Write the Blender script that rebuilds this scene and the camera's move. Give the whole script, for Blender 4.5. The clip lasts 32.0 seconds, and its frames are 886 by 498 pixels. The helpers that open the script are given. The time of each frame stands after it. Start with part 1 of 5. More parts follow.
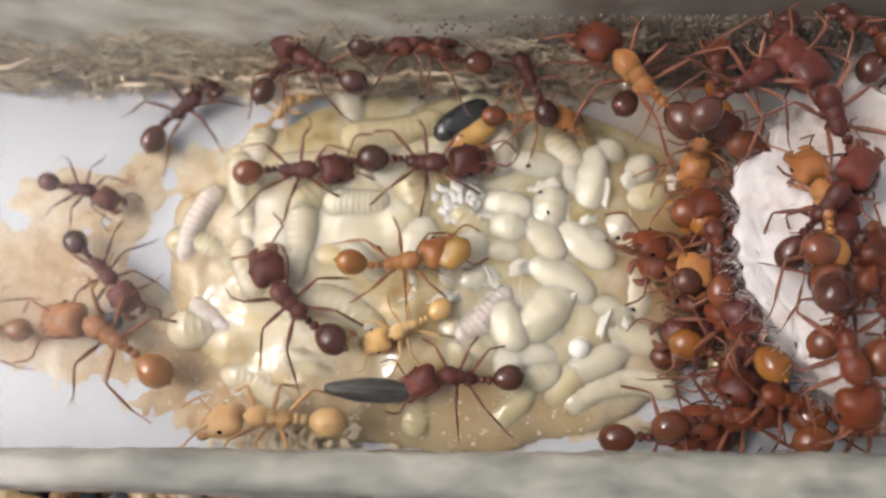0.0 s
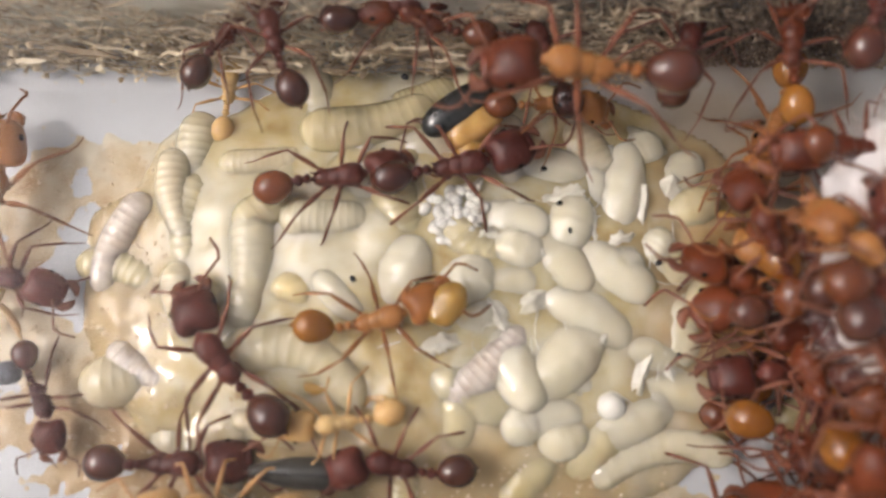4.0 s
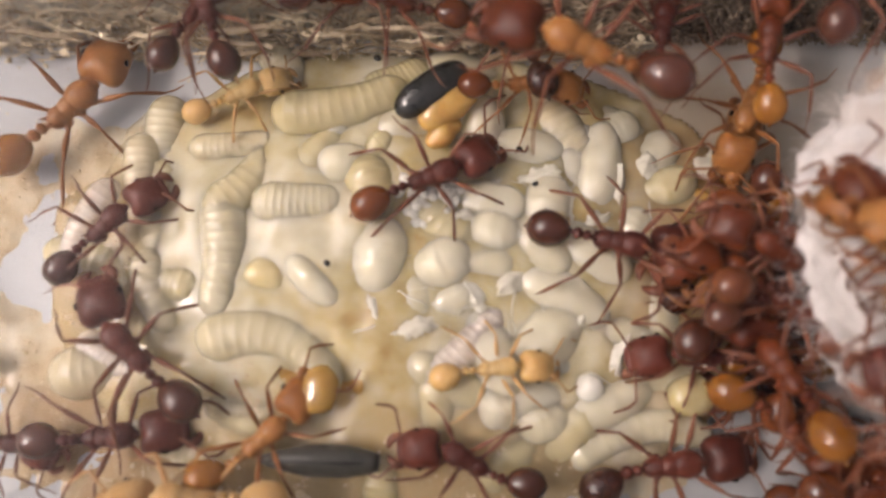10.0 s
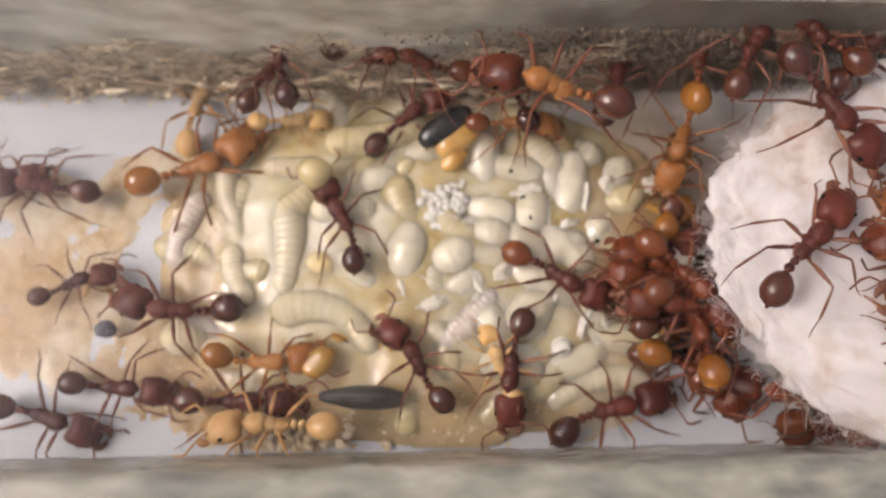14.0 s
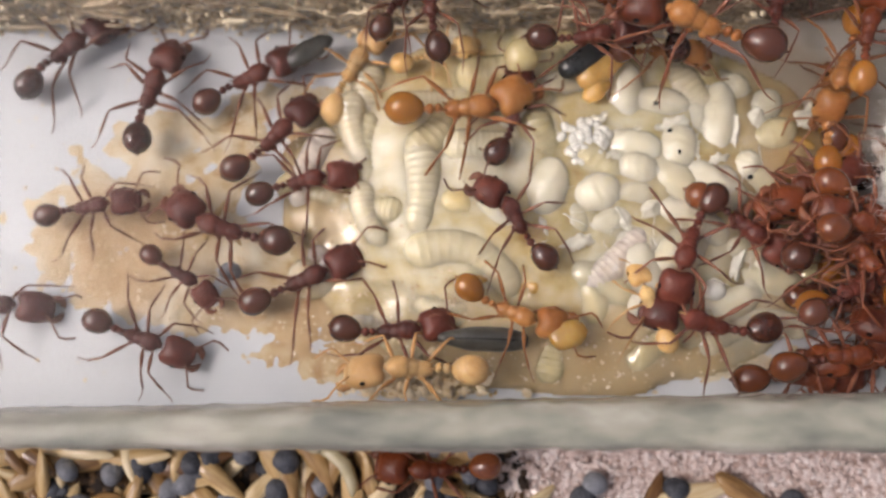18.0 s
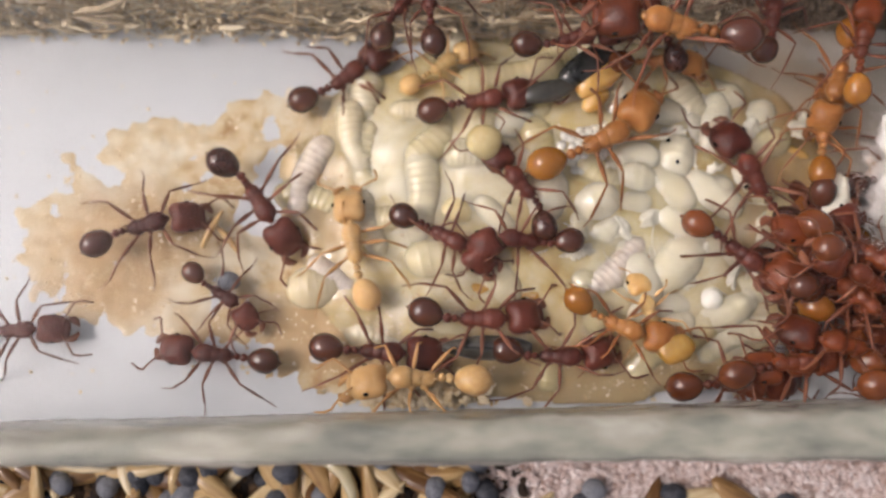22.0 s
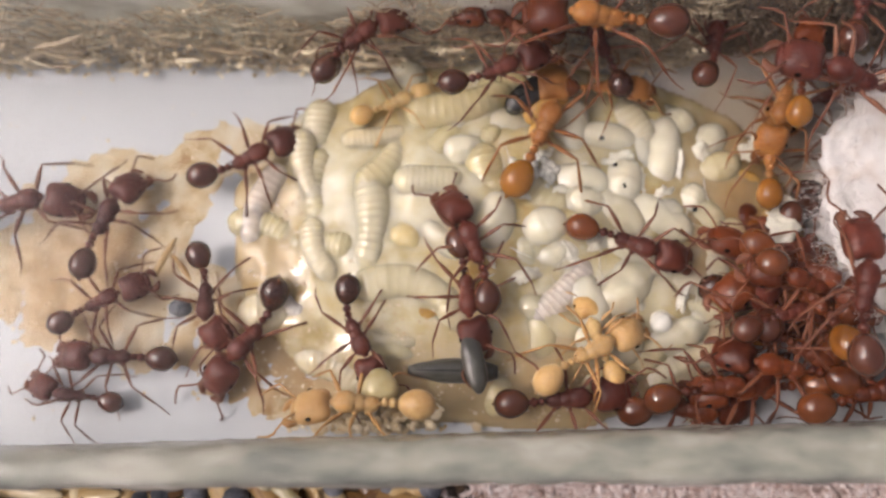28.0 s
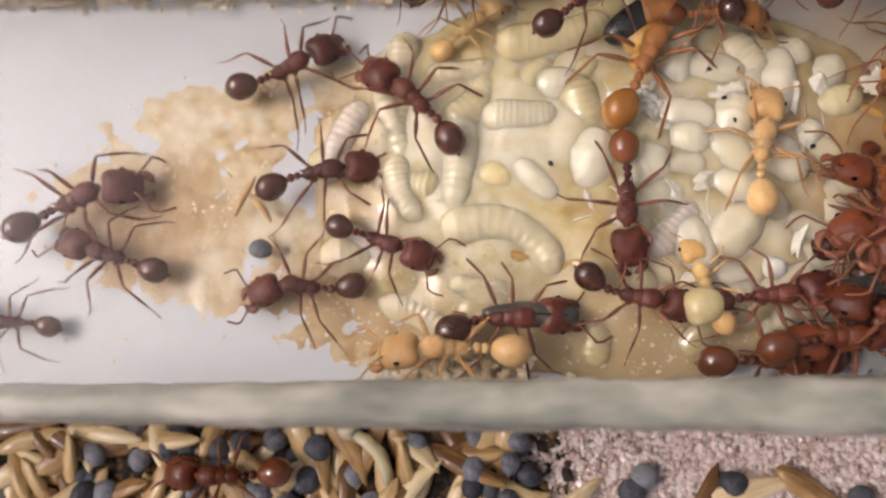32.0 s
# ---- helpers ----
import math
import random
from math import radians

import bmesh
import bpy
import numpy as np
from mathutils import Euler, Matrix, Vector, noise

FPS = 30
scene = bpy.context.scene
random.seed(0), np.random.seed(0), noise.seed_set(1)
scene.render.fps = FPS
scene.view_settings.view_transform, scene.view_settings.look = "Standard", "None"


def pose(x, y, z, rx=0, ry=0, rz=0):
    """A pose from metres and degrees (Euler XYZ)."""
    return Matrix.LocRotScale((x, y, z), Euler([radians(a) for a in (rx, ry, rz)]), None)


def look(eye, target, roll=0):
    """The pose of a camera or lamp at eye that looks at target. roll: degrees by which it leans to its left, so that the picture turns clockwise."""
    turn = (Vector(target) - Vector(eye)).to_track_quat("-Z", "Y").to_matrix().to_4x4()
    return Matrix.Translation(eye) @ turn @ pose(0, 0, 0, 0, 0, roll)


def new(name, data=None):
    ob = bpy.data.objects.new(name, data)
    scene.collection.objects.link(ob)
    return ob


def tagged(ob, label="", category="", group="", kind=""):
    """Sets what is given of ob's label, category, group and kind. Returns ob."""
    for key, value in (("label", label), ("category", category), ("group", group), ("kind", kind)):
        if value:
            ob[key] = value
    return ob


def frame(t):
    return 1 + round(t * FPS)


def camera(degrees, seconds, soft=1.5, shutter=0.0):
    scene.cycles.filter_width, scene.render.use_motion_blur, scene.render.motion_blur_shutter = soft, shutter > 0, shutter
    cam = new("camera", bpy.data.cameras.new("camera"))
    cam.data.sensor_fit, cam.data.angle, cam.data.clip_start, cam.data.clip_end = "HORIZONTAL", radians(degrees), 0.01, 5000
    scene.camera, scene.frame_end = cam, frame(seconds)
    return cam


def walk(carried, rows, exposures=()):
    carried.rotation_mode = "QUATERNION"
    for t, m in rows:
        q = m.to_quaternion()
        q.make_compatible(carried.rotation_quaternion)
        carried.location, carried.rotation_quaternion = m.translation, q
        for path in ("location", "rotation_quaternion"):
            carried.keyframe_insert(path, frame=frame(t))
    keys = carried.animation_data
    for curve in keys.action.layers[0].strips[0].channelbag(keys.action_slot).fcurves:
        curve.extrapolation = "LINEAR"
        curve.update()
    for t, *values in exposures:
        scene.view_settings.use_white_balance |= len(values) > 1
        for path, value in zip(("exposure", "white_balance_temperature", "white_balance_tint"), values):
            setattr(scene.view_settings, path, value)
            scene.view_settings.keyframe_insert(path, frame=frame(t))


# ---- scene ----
cam = camera(60, 32.0, soft=2.4)
cam.data.dof.use_dof, cam.data.dof.focus_distance, cam.data.dof.aperture_fstop = True, 0.0348, 36
walk(cam, [
    (0, pose(0.009328, -0.004864, 0.042989, 15.951, 1.699, 1.655)),
    (0.5, pose(0.009031, -0.004534, 0.043615, 15.757, 1.421, 1.418)),
    (1, pose(0.009209, -0.004793, 0.043215, 16.480, 1.550, 1.721)),
    (1.5, pose(0.008459, -0.002570, 0.041222, 13.947, 0.883, 1.181)),
    (2, pose(0.008097, -0.000368, 0.036059, 12.758, 0.274, 1.500)),
    (2.5, pose(0.008206, 0.000625, 0.035209, 12.603, -0.204, 0.810)),
    (3, pose(0.008124, 0.000651, 0.035154, 12.572, -0.278, 0.841)),
    (3.5, pose(0.008252, 0.000574, 0.035137, 12.558, -0.023, 0.853)),
    (5.5, pose(0.008110, 0.000398, 0.035056, 12.233, -0.304, 0.786)),
    (6, pose(0.008263, 0.000199, 0.034825, 12.509, -0.158, 1.032)),
    (6.5, pose(0.008638, 0.001019, 0.035387, 12.208, 0.531, 0.552)),
    (7, pose(0.009107, 0.002556, 0.036674, 12.163, -0.505, -0.212)),
    (7.5, pose(0.009050, 0.002351, 0.036643, 12.833, -0.652, -0.301)),
    (8, pose(0.009167, 0.002394, 0.036482, 12.300, -0.365, -0.134)),
    (8.5, pose(0.009234, 0.002458, 0.036182, 11.812, -0.201, -0.406)),
    (9, pose(0.009343, 0.002210, 0.035531, 10.974, 0.105, -0.286)),
    (9.5, pose(0.009112, 0.000946, 0.034921, 11.358, -0.338, 0.065)),
    (10, pose(0.008561, 0.000315, 0.034691, 11.755, -1.096, -0.227)),
    (10.5, pose(0.008419, 0.000212, 0.034699, 11.860, -1.415, -0.245)),
    (11, pose(0.008296, 0.000368, 0.034711, 11.701, -1.433, -0.771)),
    (12, pose(0.007869, -0.002472, 0.044817, 12.488, -1.202, -0.835)),
    (12.5, pose(0.007853, -0.002089, 0.044901, 11.893, -1.220, -0.013)),
    (13, pose(0.007567, -0.001747, 0.045068, 11.376, -1.507, -0.357)),
    (13.5, pose(0.007891, -0.001846, 0.044628, 11.630, -1.135, 0.125)),
    (14, pose(0.007869, -0.002078, 0.045048, 11.788, -1.043, 0.104)),
    (14.5, pose(0.007863, -0.002150, 0.044157, 11.956, -0.897, -0.262)),
    (16.5, pose(0.006452, -0.004931, 0.042055, 13.551, -1.994, -0.148)),
    (16.6, pose(0.006597, -0.004827, 0.041931, 13.435, -1.915, -0.227)),
    (17, pose(0.003826, -0.003464, 0.042374, 10.777, -1.655, -0.151)),
    (17.5, pose(0.001864, -0.004568, 0.042289, 11.856, -0.827, -0.061)),
    (18, pose(0.001332, -0.003970, 0.042249, 10.601, -0.074, 0.192)),
    (18.1, pose(0.000897, -0.003872, 0.042262, 10.550, -0.123, 0.186)),
    (18.5, pose(-0.000415, -0.003349, 0.042461, 9.319, -0.746, 0.079)),
    (19, pose(-0.001442, -0.002771, 0.042607, 8.520, -1.119, -0.162)),
    (19.5, pose(-0.001408, -0.002831, 0.042531, 8.755, -1.132, -0.094)),
    (20, pose(-0.001530, -0.003417, 0.042445, 9.552, -1.292, -0.141)),
    (20.5, pose(0.000310, -0.003275, 0.042295, 10.352, -0.992, -0.135)),
    (20.9, pose(0.000213, -0.003478, 0.042282, 10.652, -1.596, -0.339)),
    (21, pose(0.000165, -0.003451, 0.042281, 10.646, -1.657, -0.352)),
    (21.4, pose(0.000484, -0.003558, 0.042200, 10.653, -1.218, -0.242)),
    (21.5, pose(0.000518, -0.003483, 0.042195, 10.629, -1.205, -0.236)),
    (22, pose(-0.000084, -0.003335, 0.042333, 10.354, -2.060, -0.265)),
    (22.5, pose(0.000583, -0.004010, 0.042110, 11.111, -1.154, -0.452)),
    (23, pose(0.002442, -0.003716, 0.042224, 11.629, -1.061, -0.160)),
    (23.5, pose(0.002116, -0.003904, 0.042208, 12.209, -2.439, -0.329)),
    (24, pose(0.001602, -0.003867, 0.042376, 12.151, -3.154, -0.275)),
    (24.5, pose(0.001882, -0.003863, 0.042309, 12.090, -2.775, -0.184)),
    (25, pose(0.001424, -0.003768, 0.042445, 11.913, -3.366, -0.382)),
    (25.5, pose(0.002273, -0.003871, 0.042280, 11.975, -2.187, -0.204)),
    (27.5, pose(0.003422, -0.003907, 0.041904, 11.958, -0.531, -0.077)),
    (28, pose(0.003611, -0.003899, 0.042590, 12.966, -0.435, -0.399)),
    (28.5, pose(0.005582, -0.003235, 0.041776, 13.856, -0.670, -1.365)),
    (28.7, pose(0.005184, -0.003291, 0.042120, 14.175, -0.752, -1.342)),
    (29, pose(0.005540, -0.004095, 0.042895, 15.233, -0.973, -1.292)),
    (29.3, pose(0.007100, -0.002915, 0.043187, 14.240, -0.400, -1.279)),
    (29.5, pose(0.005615, -0.002892, 0.043316, 13.953, -0.130, -1.273)),
    (30, pose(0.004488, -0.004253, 0.042057, 14.644, 0.977, -0.153)),
    (30.2, pose(0.004596, -0.004174, 0.041417, 13.925, 0.813, 0.074)),
    (30.4, pose(0.001825, -0.005485, 0.040924, 13.348, 0.785, 0.396)),
    (30.5, pose(0.002073, -0.004657, 0.040800, 13.226, 0.808, 0.477)),
    (31, pose(-0.000610, -0.004649, 0.040419, 10.430, 1.642, 0.468)),
    (31.5, pose(-0.000035, -0.005039, 0.040323, 10.293, 2.407, 0.552)),
    (32, pose(0.001461, -0.005257, 0.040003, 11.420, 2.952, 0.703)),
], [(0, -0.35, 6300, 17), (2, -0.31, 6300, 17), (3, -0.42, 6400, 18), (6, -0.45, 6550, 20), (7, -0.62, 6800, 22), (8, -0.58, 6800, 22), (9, -0.63, 6850, 23), (10, -0.55, 6850, 24), (11, -0.57, 6900, 24), (12, -0.50, 6650, 23), (15, -0.49, 6650, 23), (18, -0.40, 6500, 20), (29.5, -0.41, 6550, 21), (32, -0.44, 6700, 22)])

# ---- light ----
world = bpy.data.worlds.new("sky")
scene.world = world
world.use_nodes = True
wn = world.node_tree.nodes
sky = wn.new("ShaderNodeTexSky")
sky.sky_type, sky.sun_disc = "NISHITA", False
sky.sun_elevation, sky.sun_rotation = radians(48), radians(-80)
sky.air_density, sky.dust_density, sky.ozone_density = 0.7, 6.0, 0.3
wn["Background"].inputs["Strength"].default_value = 0.16
pale = wn.new("ShaderNodeHueSaturation")
pale.inputs["Saturation"].default_value = 0.5
world.node_tree.links.new(sky.outputs[0], pale.inputs["Color"])
world.node_tree.links.new(pale.outputs[0], wn["Background"].inputs["Color"])
sun = new("sun", bpy.data.lights.new("sun", "SUN"))
sun.data.energy, sun.data.angle, sun.data.color = 1.12, radians(7), (1.0, 0.91, 0.82)
sun.matrix_world = look((-0.66, -0.12, 0.74), (0, 0, 0))

# ---- helpers of this scene: lengths below are in millimetres ----
MM = 0.001


def at(x, y, z, rx=0, ry=0, rz=0):
    return pose(x * MM, y * MM, z * MM, rx, ry, rz)


def mesh(name, bm, mat, smooth=True):
    me = bpy.data.meshes.new(name)
    bmesh.ops.scale(bm, vec=(MM, MM, MM), verts=bm.verts)
    bm.to_mesh(me)
    bm.free()
    if smooth:
        me.shade_smooth()
    me.materials.append(mat)
    return me


def part(name, bm, mat, parent, label="", m=None, smooth=True):
    me = bm if isinstance(bm, bpy.types.Mesh) else mesh(name, bm, mat, smooth)
    ob = new(name, me)
    if parent:
        ob.parent = parent
    if m:
        ob.matrix_basis = m
    if label:
        tagged(ob, label)
    return ob


def ball(bm, c, r, rot=None, seg=14, ring=9, power=1.0):
    """An ellipsoid; power under 1 makes it boxier."""
    v = bmesh.ops.create_uvsphere(bm, u_segments=seg, v_segments=ring, radius=1)["verts"]
    for p in v:
        q = [math.copysign(abs(a) ** power, a) * b for a, b in zip(p.co, r)]
        p.co = Vector(q)
    m = Matrix.Translation(c) @ (rot or Matrix())
    bmesh.ops.transform(bm, matrix=m, verts=v)
    return v


def tube(bm, pts, radii, seg=6):
    rings = []
    pts = [Vector(p) for p in pts]
    for i, p in enumerate(pts):
        d = (pts[min(i + 1, len(pts) - 1)] - pts[max(i - 1, 0)]).normalized()
        q = d.to_track_quat("Z", "Y")
        rings.append([bm.verts.new(p + q @ Vector((math.cos(a) * radii[i], math.sin(a) * radii[i], 0)))
                      for a in (2 * math.pi * k / seg for k in range(seg))])
    for a, b in zip(rings, rings[1:]):
        for k in range(seg):
            bm.faces.new((a[k], a[(k + 1) % seg], b[(k + 1) % seg], b[k]))
    bm.faces.new(rings[0][::-1])
    bm.faces.new(rings[-1])


def fuzz(bm, amount, size, seed=0.0):
    for v in bm.verts:
        v.co += Vector(noise.noise_vector(v.co / size + Vector((seed, seed * 1.7, 0)))) * amount


# ---- materials ----
def material(name, rough=0.5, coat=0.0, sss=0.0, trans=0.0, ior=1.45):
    mat = bpy.data.materials.new(name)
    mat.use_nodes = True
    b = mat.node_tree.nodes["Principled BSDF"]
    b.inputs["Roughness"].default_value = rough
    b.inputs["Coat Weight"].default_value = coat
    b.inputs["Coat Roughness"].default_value = 0.09
    b.inputs["Subsurface Weight"].default_value = sss
    b.inputs["Subsurface Radius"].default_value = (1.0, 0.95, 0.84)
    b.inputs["Subsurface Scale"].default_value = 0.0011
    b.inputs["Transmission Weight"].default_value = trans
    b.inputs["IOR"].default_value = ior
    return mat, mat.node_tree, b


def grained(name, stops, scale, rough=0.5, bump=0.3, coat=0.0, sss=0.0, trans=0.0, fine=6.0, per_thing=0.0, per_island=0.0, ior=1.45, stretch=1.0):
    """Colour by noise at two sizes, fine relief, and small changes from thing to thing. scale: patches per metre."""
    mat, tree, b = material(name, rough, coat, sss, trans, ior)
    n, link = tree.nodes, tree.links.new
    co = n.new("ShaderNodeTexCoord")
    big, small = n.new("ShaderNodeTexNoise"), n.new("ShaderNodeTexNoise")
    big.inputs["Scale"].default_value, small.inputs["Scale"].default_value = scale, scale * fine
    big.inputs["Detail"].default_value, small.inputs["Detail"].default_value = 4, 3
    flat = n.new("ShaderNodeMapping")
    flat.inputs["Scale"].default_value = (stretch, 1, 1)
    link(co.outputs["Object"], flat.inputs["Vector"])
    for t in (big, small):
        link(flat.outputs[0], t.inputs["Vector"])
    mix = n.new("ShaderNodeMath")
    mix.operation = "MULTIPLY_ADD"
    mix.inputs[1].default_value = 0.45
    link(small.outputs[0], mix.inputs[0])
    scl = n.new("ShaderNodeMath")
    scl.operation = "MULTIPLY"
    scl.inputs[1].default_value = 0.55
    link(big.outputs[0], scl.inputs[0])
    link(scl.outputs[0], mix.inputs[2])
    val = mix.outputs[0]
    if per_thing or per_island:
        src = n.new("ShaderNodeObjectInfo").outputs["Random"] if per_thing else n.new("ShaderNodeNewGeometry").outputs["Random Per Island"]
        off = n.new("ShaderNodeMath")
        off.operation = "MULTIPLY_ADD"
        off.inputs[1].default_value, off.inputs[2].default_value = (per_thing or per_island), -(per_thing or per_island) / 2
        link(src, off.inputs[0])
        add = n.new("ShaderNodeMath")
        link(val, add.inputs[0])
        link(off.outputs[0], add.inputs[1])
        val = add.outputs[0]
    ramp = n.new("ShaderNodeValToRGB")
    e = ramp.color_ramp.elements
    e[0].position, e[0].color = stops[0][0], (*stops[0][1], 1)
    e[1].position, e[1].color = stops[-1][0], (*stops[-1][1], 1)
    for p, c in stops[1:-1]:
        e.new(p).color = (*c, 1)
    link(val, ramp.inputs[0])
    link(ramp.outputs[0], b.inputs["Base Color"])
    if bump:
        bm = n.new("ShaderNodeBump")
        bm.inputs["Strength"].default_value, bm.inputs["Distance"].default_value = bump, 0.00006
        link(small.outputs[0], bm.inputs["Height"])
        link(bm.outputs[0], b.inputs["Normal"])
    return mat


def cuticle(name, dark, light, rough=0.3, sss=0.0, bump=0.5, coat=0.1, shine=0.35):
    mat = grained(name, [(0.3, dark), (0.7, light)], 1100, rough, bump, coat=coat, sss=sss, fine=6, per_thing=0.3)
    mat.node_tree.nodes["Principled BSDF"].inputs["Specular IOR Level"].default_value = shine
    return mat


SKIN = {
    "dark": dict(body=cuticle("dark_red_cuticle", (0.046, 0.008, 0.0045), (0.122, 0.027, 0.0145), 0.36, 0.1, 1.0, 0.12, 0.4),
                 gaster=cuticle("dark_gaster_cuticle", (0.037, 0.010, 0.005), (0.092, 0.028, 0.014), 0.22, 0.1, 0.15, 1.0),
                 limb=cuticle("dark_limb_cuticle", (0.115, 0.040, 0.022), (0.225, 0.092, 0.052), 0.36)),
    "red": dict(body=cuticle("red_cuticle", (0.055, 0.009, 0.003), (0.150, 0.033, 0.008), 0.34, 0.15, 0.9, 0.15, 0.4),
                gaster=cuticle("red_gaster_cuticle", (0.070, 0.016, 0.005), (0.180, 0.052, 0.014), 0.2, 0.2, 0.15, 1.0),
                limb=cuticle("red_limb_cuticle", (0.110, 0.034, 0.016), (0.215, 0.078, 0.039), 0.36)),
    "amber": dict(body=cuticle("amber_cuticle", (0.225, 0.078, 0.017), (0.375, 0.168, 0.048), 0.34, 0.3, 0.7, 0.2),
                  gaster=cuticle("amber_gaster_cuticle", (0.180, 0.062, 0.007), (0.335, 0.140, 0.022), 0.16, 0.35, 0.15, 1.0),
                  limb=cuticle("amber_limb_cuticle", (0.160, 0.056, 0.016), (0.300, 0.122, 0.040), 0.36)),
    "tan": dict(body=cuticle("tan_cuticle", (0.44, 0.26, 0.10), (0.60, 0.40, 0.19), 0.42, 0.5, 0.7),
                gaster=cuticle("tan_gaster_cuticle", (0.44, 0.26, 0.10), (0.60, 0.40, 0.18), 0.3, 0.5, 0.3, 0.4),
                limb=cuticle("tan_limb_cuticle", (0.36, 0.18, 0.06), (0.52, 0.30, 0.12), 0.42)),
    "pale": dict(body=cuticle("pale_cuticle", (0.52, 0.31, 0.11), (0.70, 0.48, 0.21), 0.4, 0.5, 0.7, 0.2),
                 gaster=cuticle("pale_gaster_cuticle", (0.52, 0.32, 0.12), (0.72, 0.49, 0.22), 0.25, 0.5, 0.2, 0.6),
                 limb=cuticle("pale_limb_cuticle", (0.42, 0.24, 0.09), (0.60, 0.37, 0.16), 0.42)),
}
EYE = cuticle("eye_black", (0.006, 0.004, 0.004), (0.015, 0.01, 0.01), 0.12)
WHITE = grained("white_nest_floor", [(0.2, (0.500, 0.532, 0.558)), (0.8, (0.575, 0.606, 0.630))], 120, 0.4, 0.08)
GLASS, _, gb = material("clear_glass", 0.0, trans=1.0, ior=1.22)
gb.inputs["Base Color"].default_value = (0.97, 0.985, 0.975, 1)
WALLGLASS = grained("smeared_glass", [(0.36, (0.185, 0.195, 0.170)), (0.45, (0.305, 0.310, 0.262)), (0.52, (0.405, 0.398, 0.335)), (0.6, (0.540, 0.530, 0.465))], 200, 0.25, 0.5, trans=0.2, fine=4.0, stretch=0.45)
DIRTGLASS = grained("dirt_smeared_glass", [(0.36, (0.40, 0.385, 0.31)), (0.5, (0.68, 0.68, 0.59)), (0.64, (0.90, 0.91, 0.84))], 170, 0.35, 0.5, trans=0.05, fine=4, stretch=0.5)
CREAM = grained("brood_cream", [(0.25, (0.540, 0.468, 0.271)), (0.75, (0.616, 0.552, 0.361))], 300, 0.18, 0.12, coat=1.0, sss=1.0, per_thing=0.4)
MILK = grained("brood_white", [(0.25, (0.578, 0.525, 0.349)), (0.75, (0.651, 0.611, 0.459))], 300, 0.18, 0.12, coat=1.0, sss=1.0, per_thing=0.4)
SNOW = grained("pupa_white", [(0.25, (0.630, 0.587, 0.428)), (0.75, (0.698, 0.670, 0.536))], 300, 0.18, 0.12, coat=1.0, sss=1.0, per_thing=0.3)
CLEARISH = grained("larva_translucent", [(0.3, (0.555, 0.482, 0.311)), (0.5, (0.616, 0.552, 0.384)), (0.8, (0.677, 0.622, 0.465))], 400, 0.18, 0.15, coat=1.0, sss=1.0, per_thing=0.3)
LILAC = grained("larva_greyish", [(0.34, (0.500, 0.420, 0.355)), (0.45, (0.640, 0.575, 0.490)), (0.8, (0.720, 0.665, 0.580))], 300, 0.16, 0.15, coat=1.0, sss=1.0)
MOUND = grained("brood_bed", [(0.31, (0.428, 0.301, 0.116)), (0.40, (0.535, 0.435, 0.219)), (0.48, (0.591, 0.514, 0.308)), (0.55, (0.642, 0.588, 0.406)), (0.62, (0.684, 0.643, 0.491))], 190, 0.25, 0.4, coat=0.7, sss=1.0, fine=5)
PALEHONEY = grained("pale_honey", [(0.3, (0.66, 0.52, 0.25)), (0.7, (0.80, 0.69, 0.42))], 400, 0.3, 0.2, coat=0.7, sss=1.0)
FLAKE = grained("shed_skin_white", [(0.3, (0.665, 0.643, 0.511)), (0.7, (0.760, 0.737, 0.629))], 900, 0.3, 0.2, coat=0.5, sss=0.2, trans=0.08)
EGGS = grained("egg_gloss", [(0.3, (0.70, 0.69, 0.60)), (0.7, (0.79, 0.78, 0.71))], 900, 0.15, 0.0, coat=0.8, sss=0.3, trans=0.08)
GOLD = grained("honey_amber", [(0.3, (0.46, 0.25, 0.06)), (0.7, (0.66, 0.41, 0.13))], 500, 0.18, 0.3, coat=0.8, sss=0.9)
AMBERSHELL = grained("amber_shell", [(0.3, (0.46, 0.24, 0.04)), (0.7, (0.70, 0.45, 0.12))], 600, 0.15, 0.3, coat=0.9, sss=0.4, trans=0.45)
SHELL = grained("yellow_shell", [(0.3, (0.60, 0.48, 0.20)), (0.7, (0.80, 0.70, 0.42))], 500, 0.12, 0.2, coat=0.9, sss=0.5, trans=0.4)
CRUMB = grained("tan_crumbs", [(0.25, (0.46, 0.32, 0.16)), (0.5, (0.64, 0.53, 0.35)), (0.8, (0.76, 0.69, 0.55))], 500, 0.6, 0.2, per_island=0.3)
CRUMBBED = grained("tan_bed", [(0.37, (0.345, 0.210, 0.085)), (0.45, (0.505, 0.395, 0.225)), (0.55, (0.580, 0.505, 0.355)), (0.64, (0.640, 0.600, 0.480))], 190, 0.5, 0.3, sss=0.3, coat=0.15)
SAND = grained("sand_ground", [(0.25, (0.331, 0.243, 0.207)), (0.5, (0.515, 0.423, 0.378)), (0.8, (0.644, 0.558, 0.513))], 1500, 0.8, 0.6)
GRAIN = grained("sand_grains", [(0.12, (0.360, 0.238, 0.185)), (0.42, (0.666, 0.546, 0.493)), (0.85, (0.837, 0.774, 0.739))], 900, 0.35, 0.2, per_island=0.6, coat=0.3)
SOIL = grained("dark_chaff", [(0.25, (0.014, 0.009, 0.006)), (0.5, (0.045, 0.027, 0.015)), (0.8, (0.15, 0.085, 0.035))], 900, 0.8, 0.6, per_island=0.7)
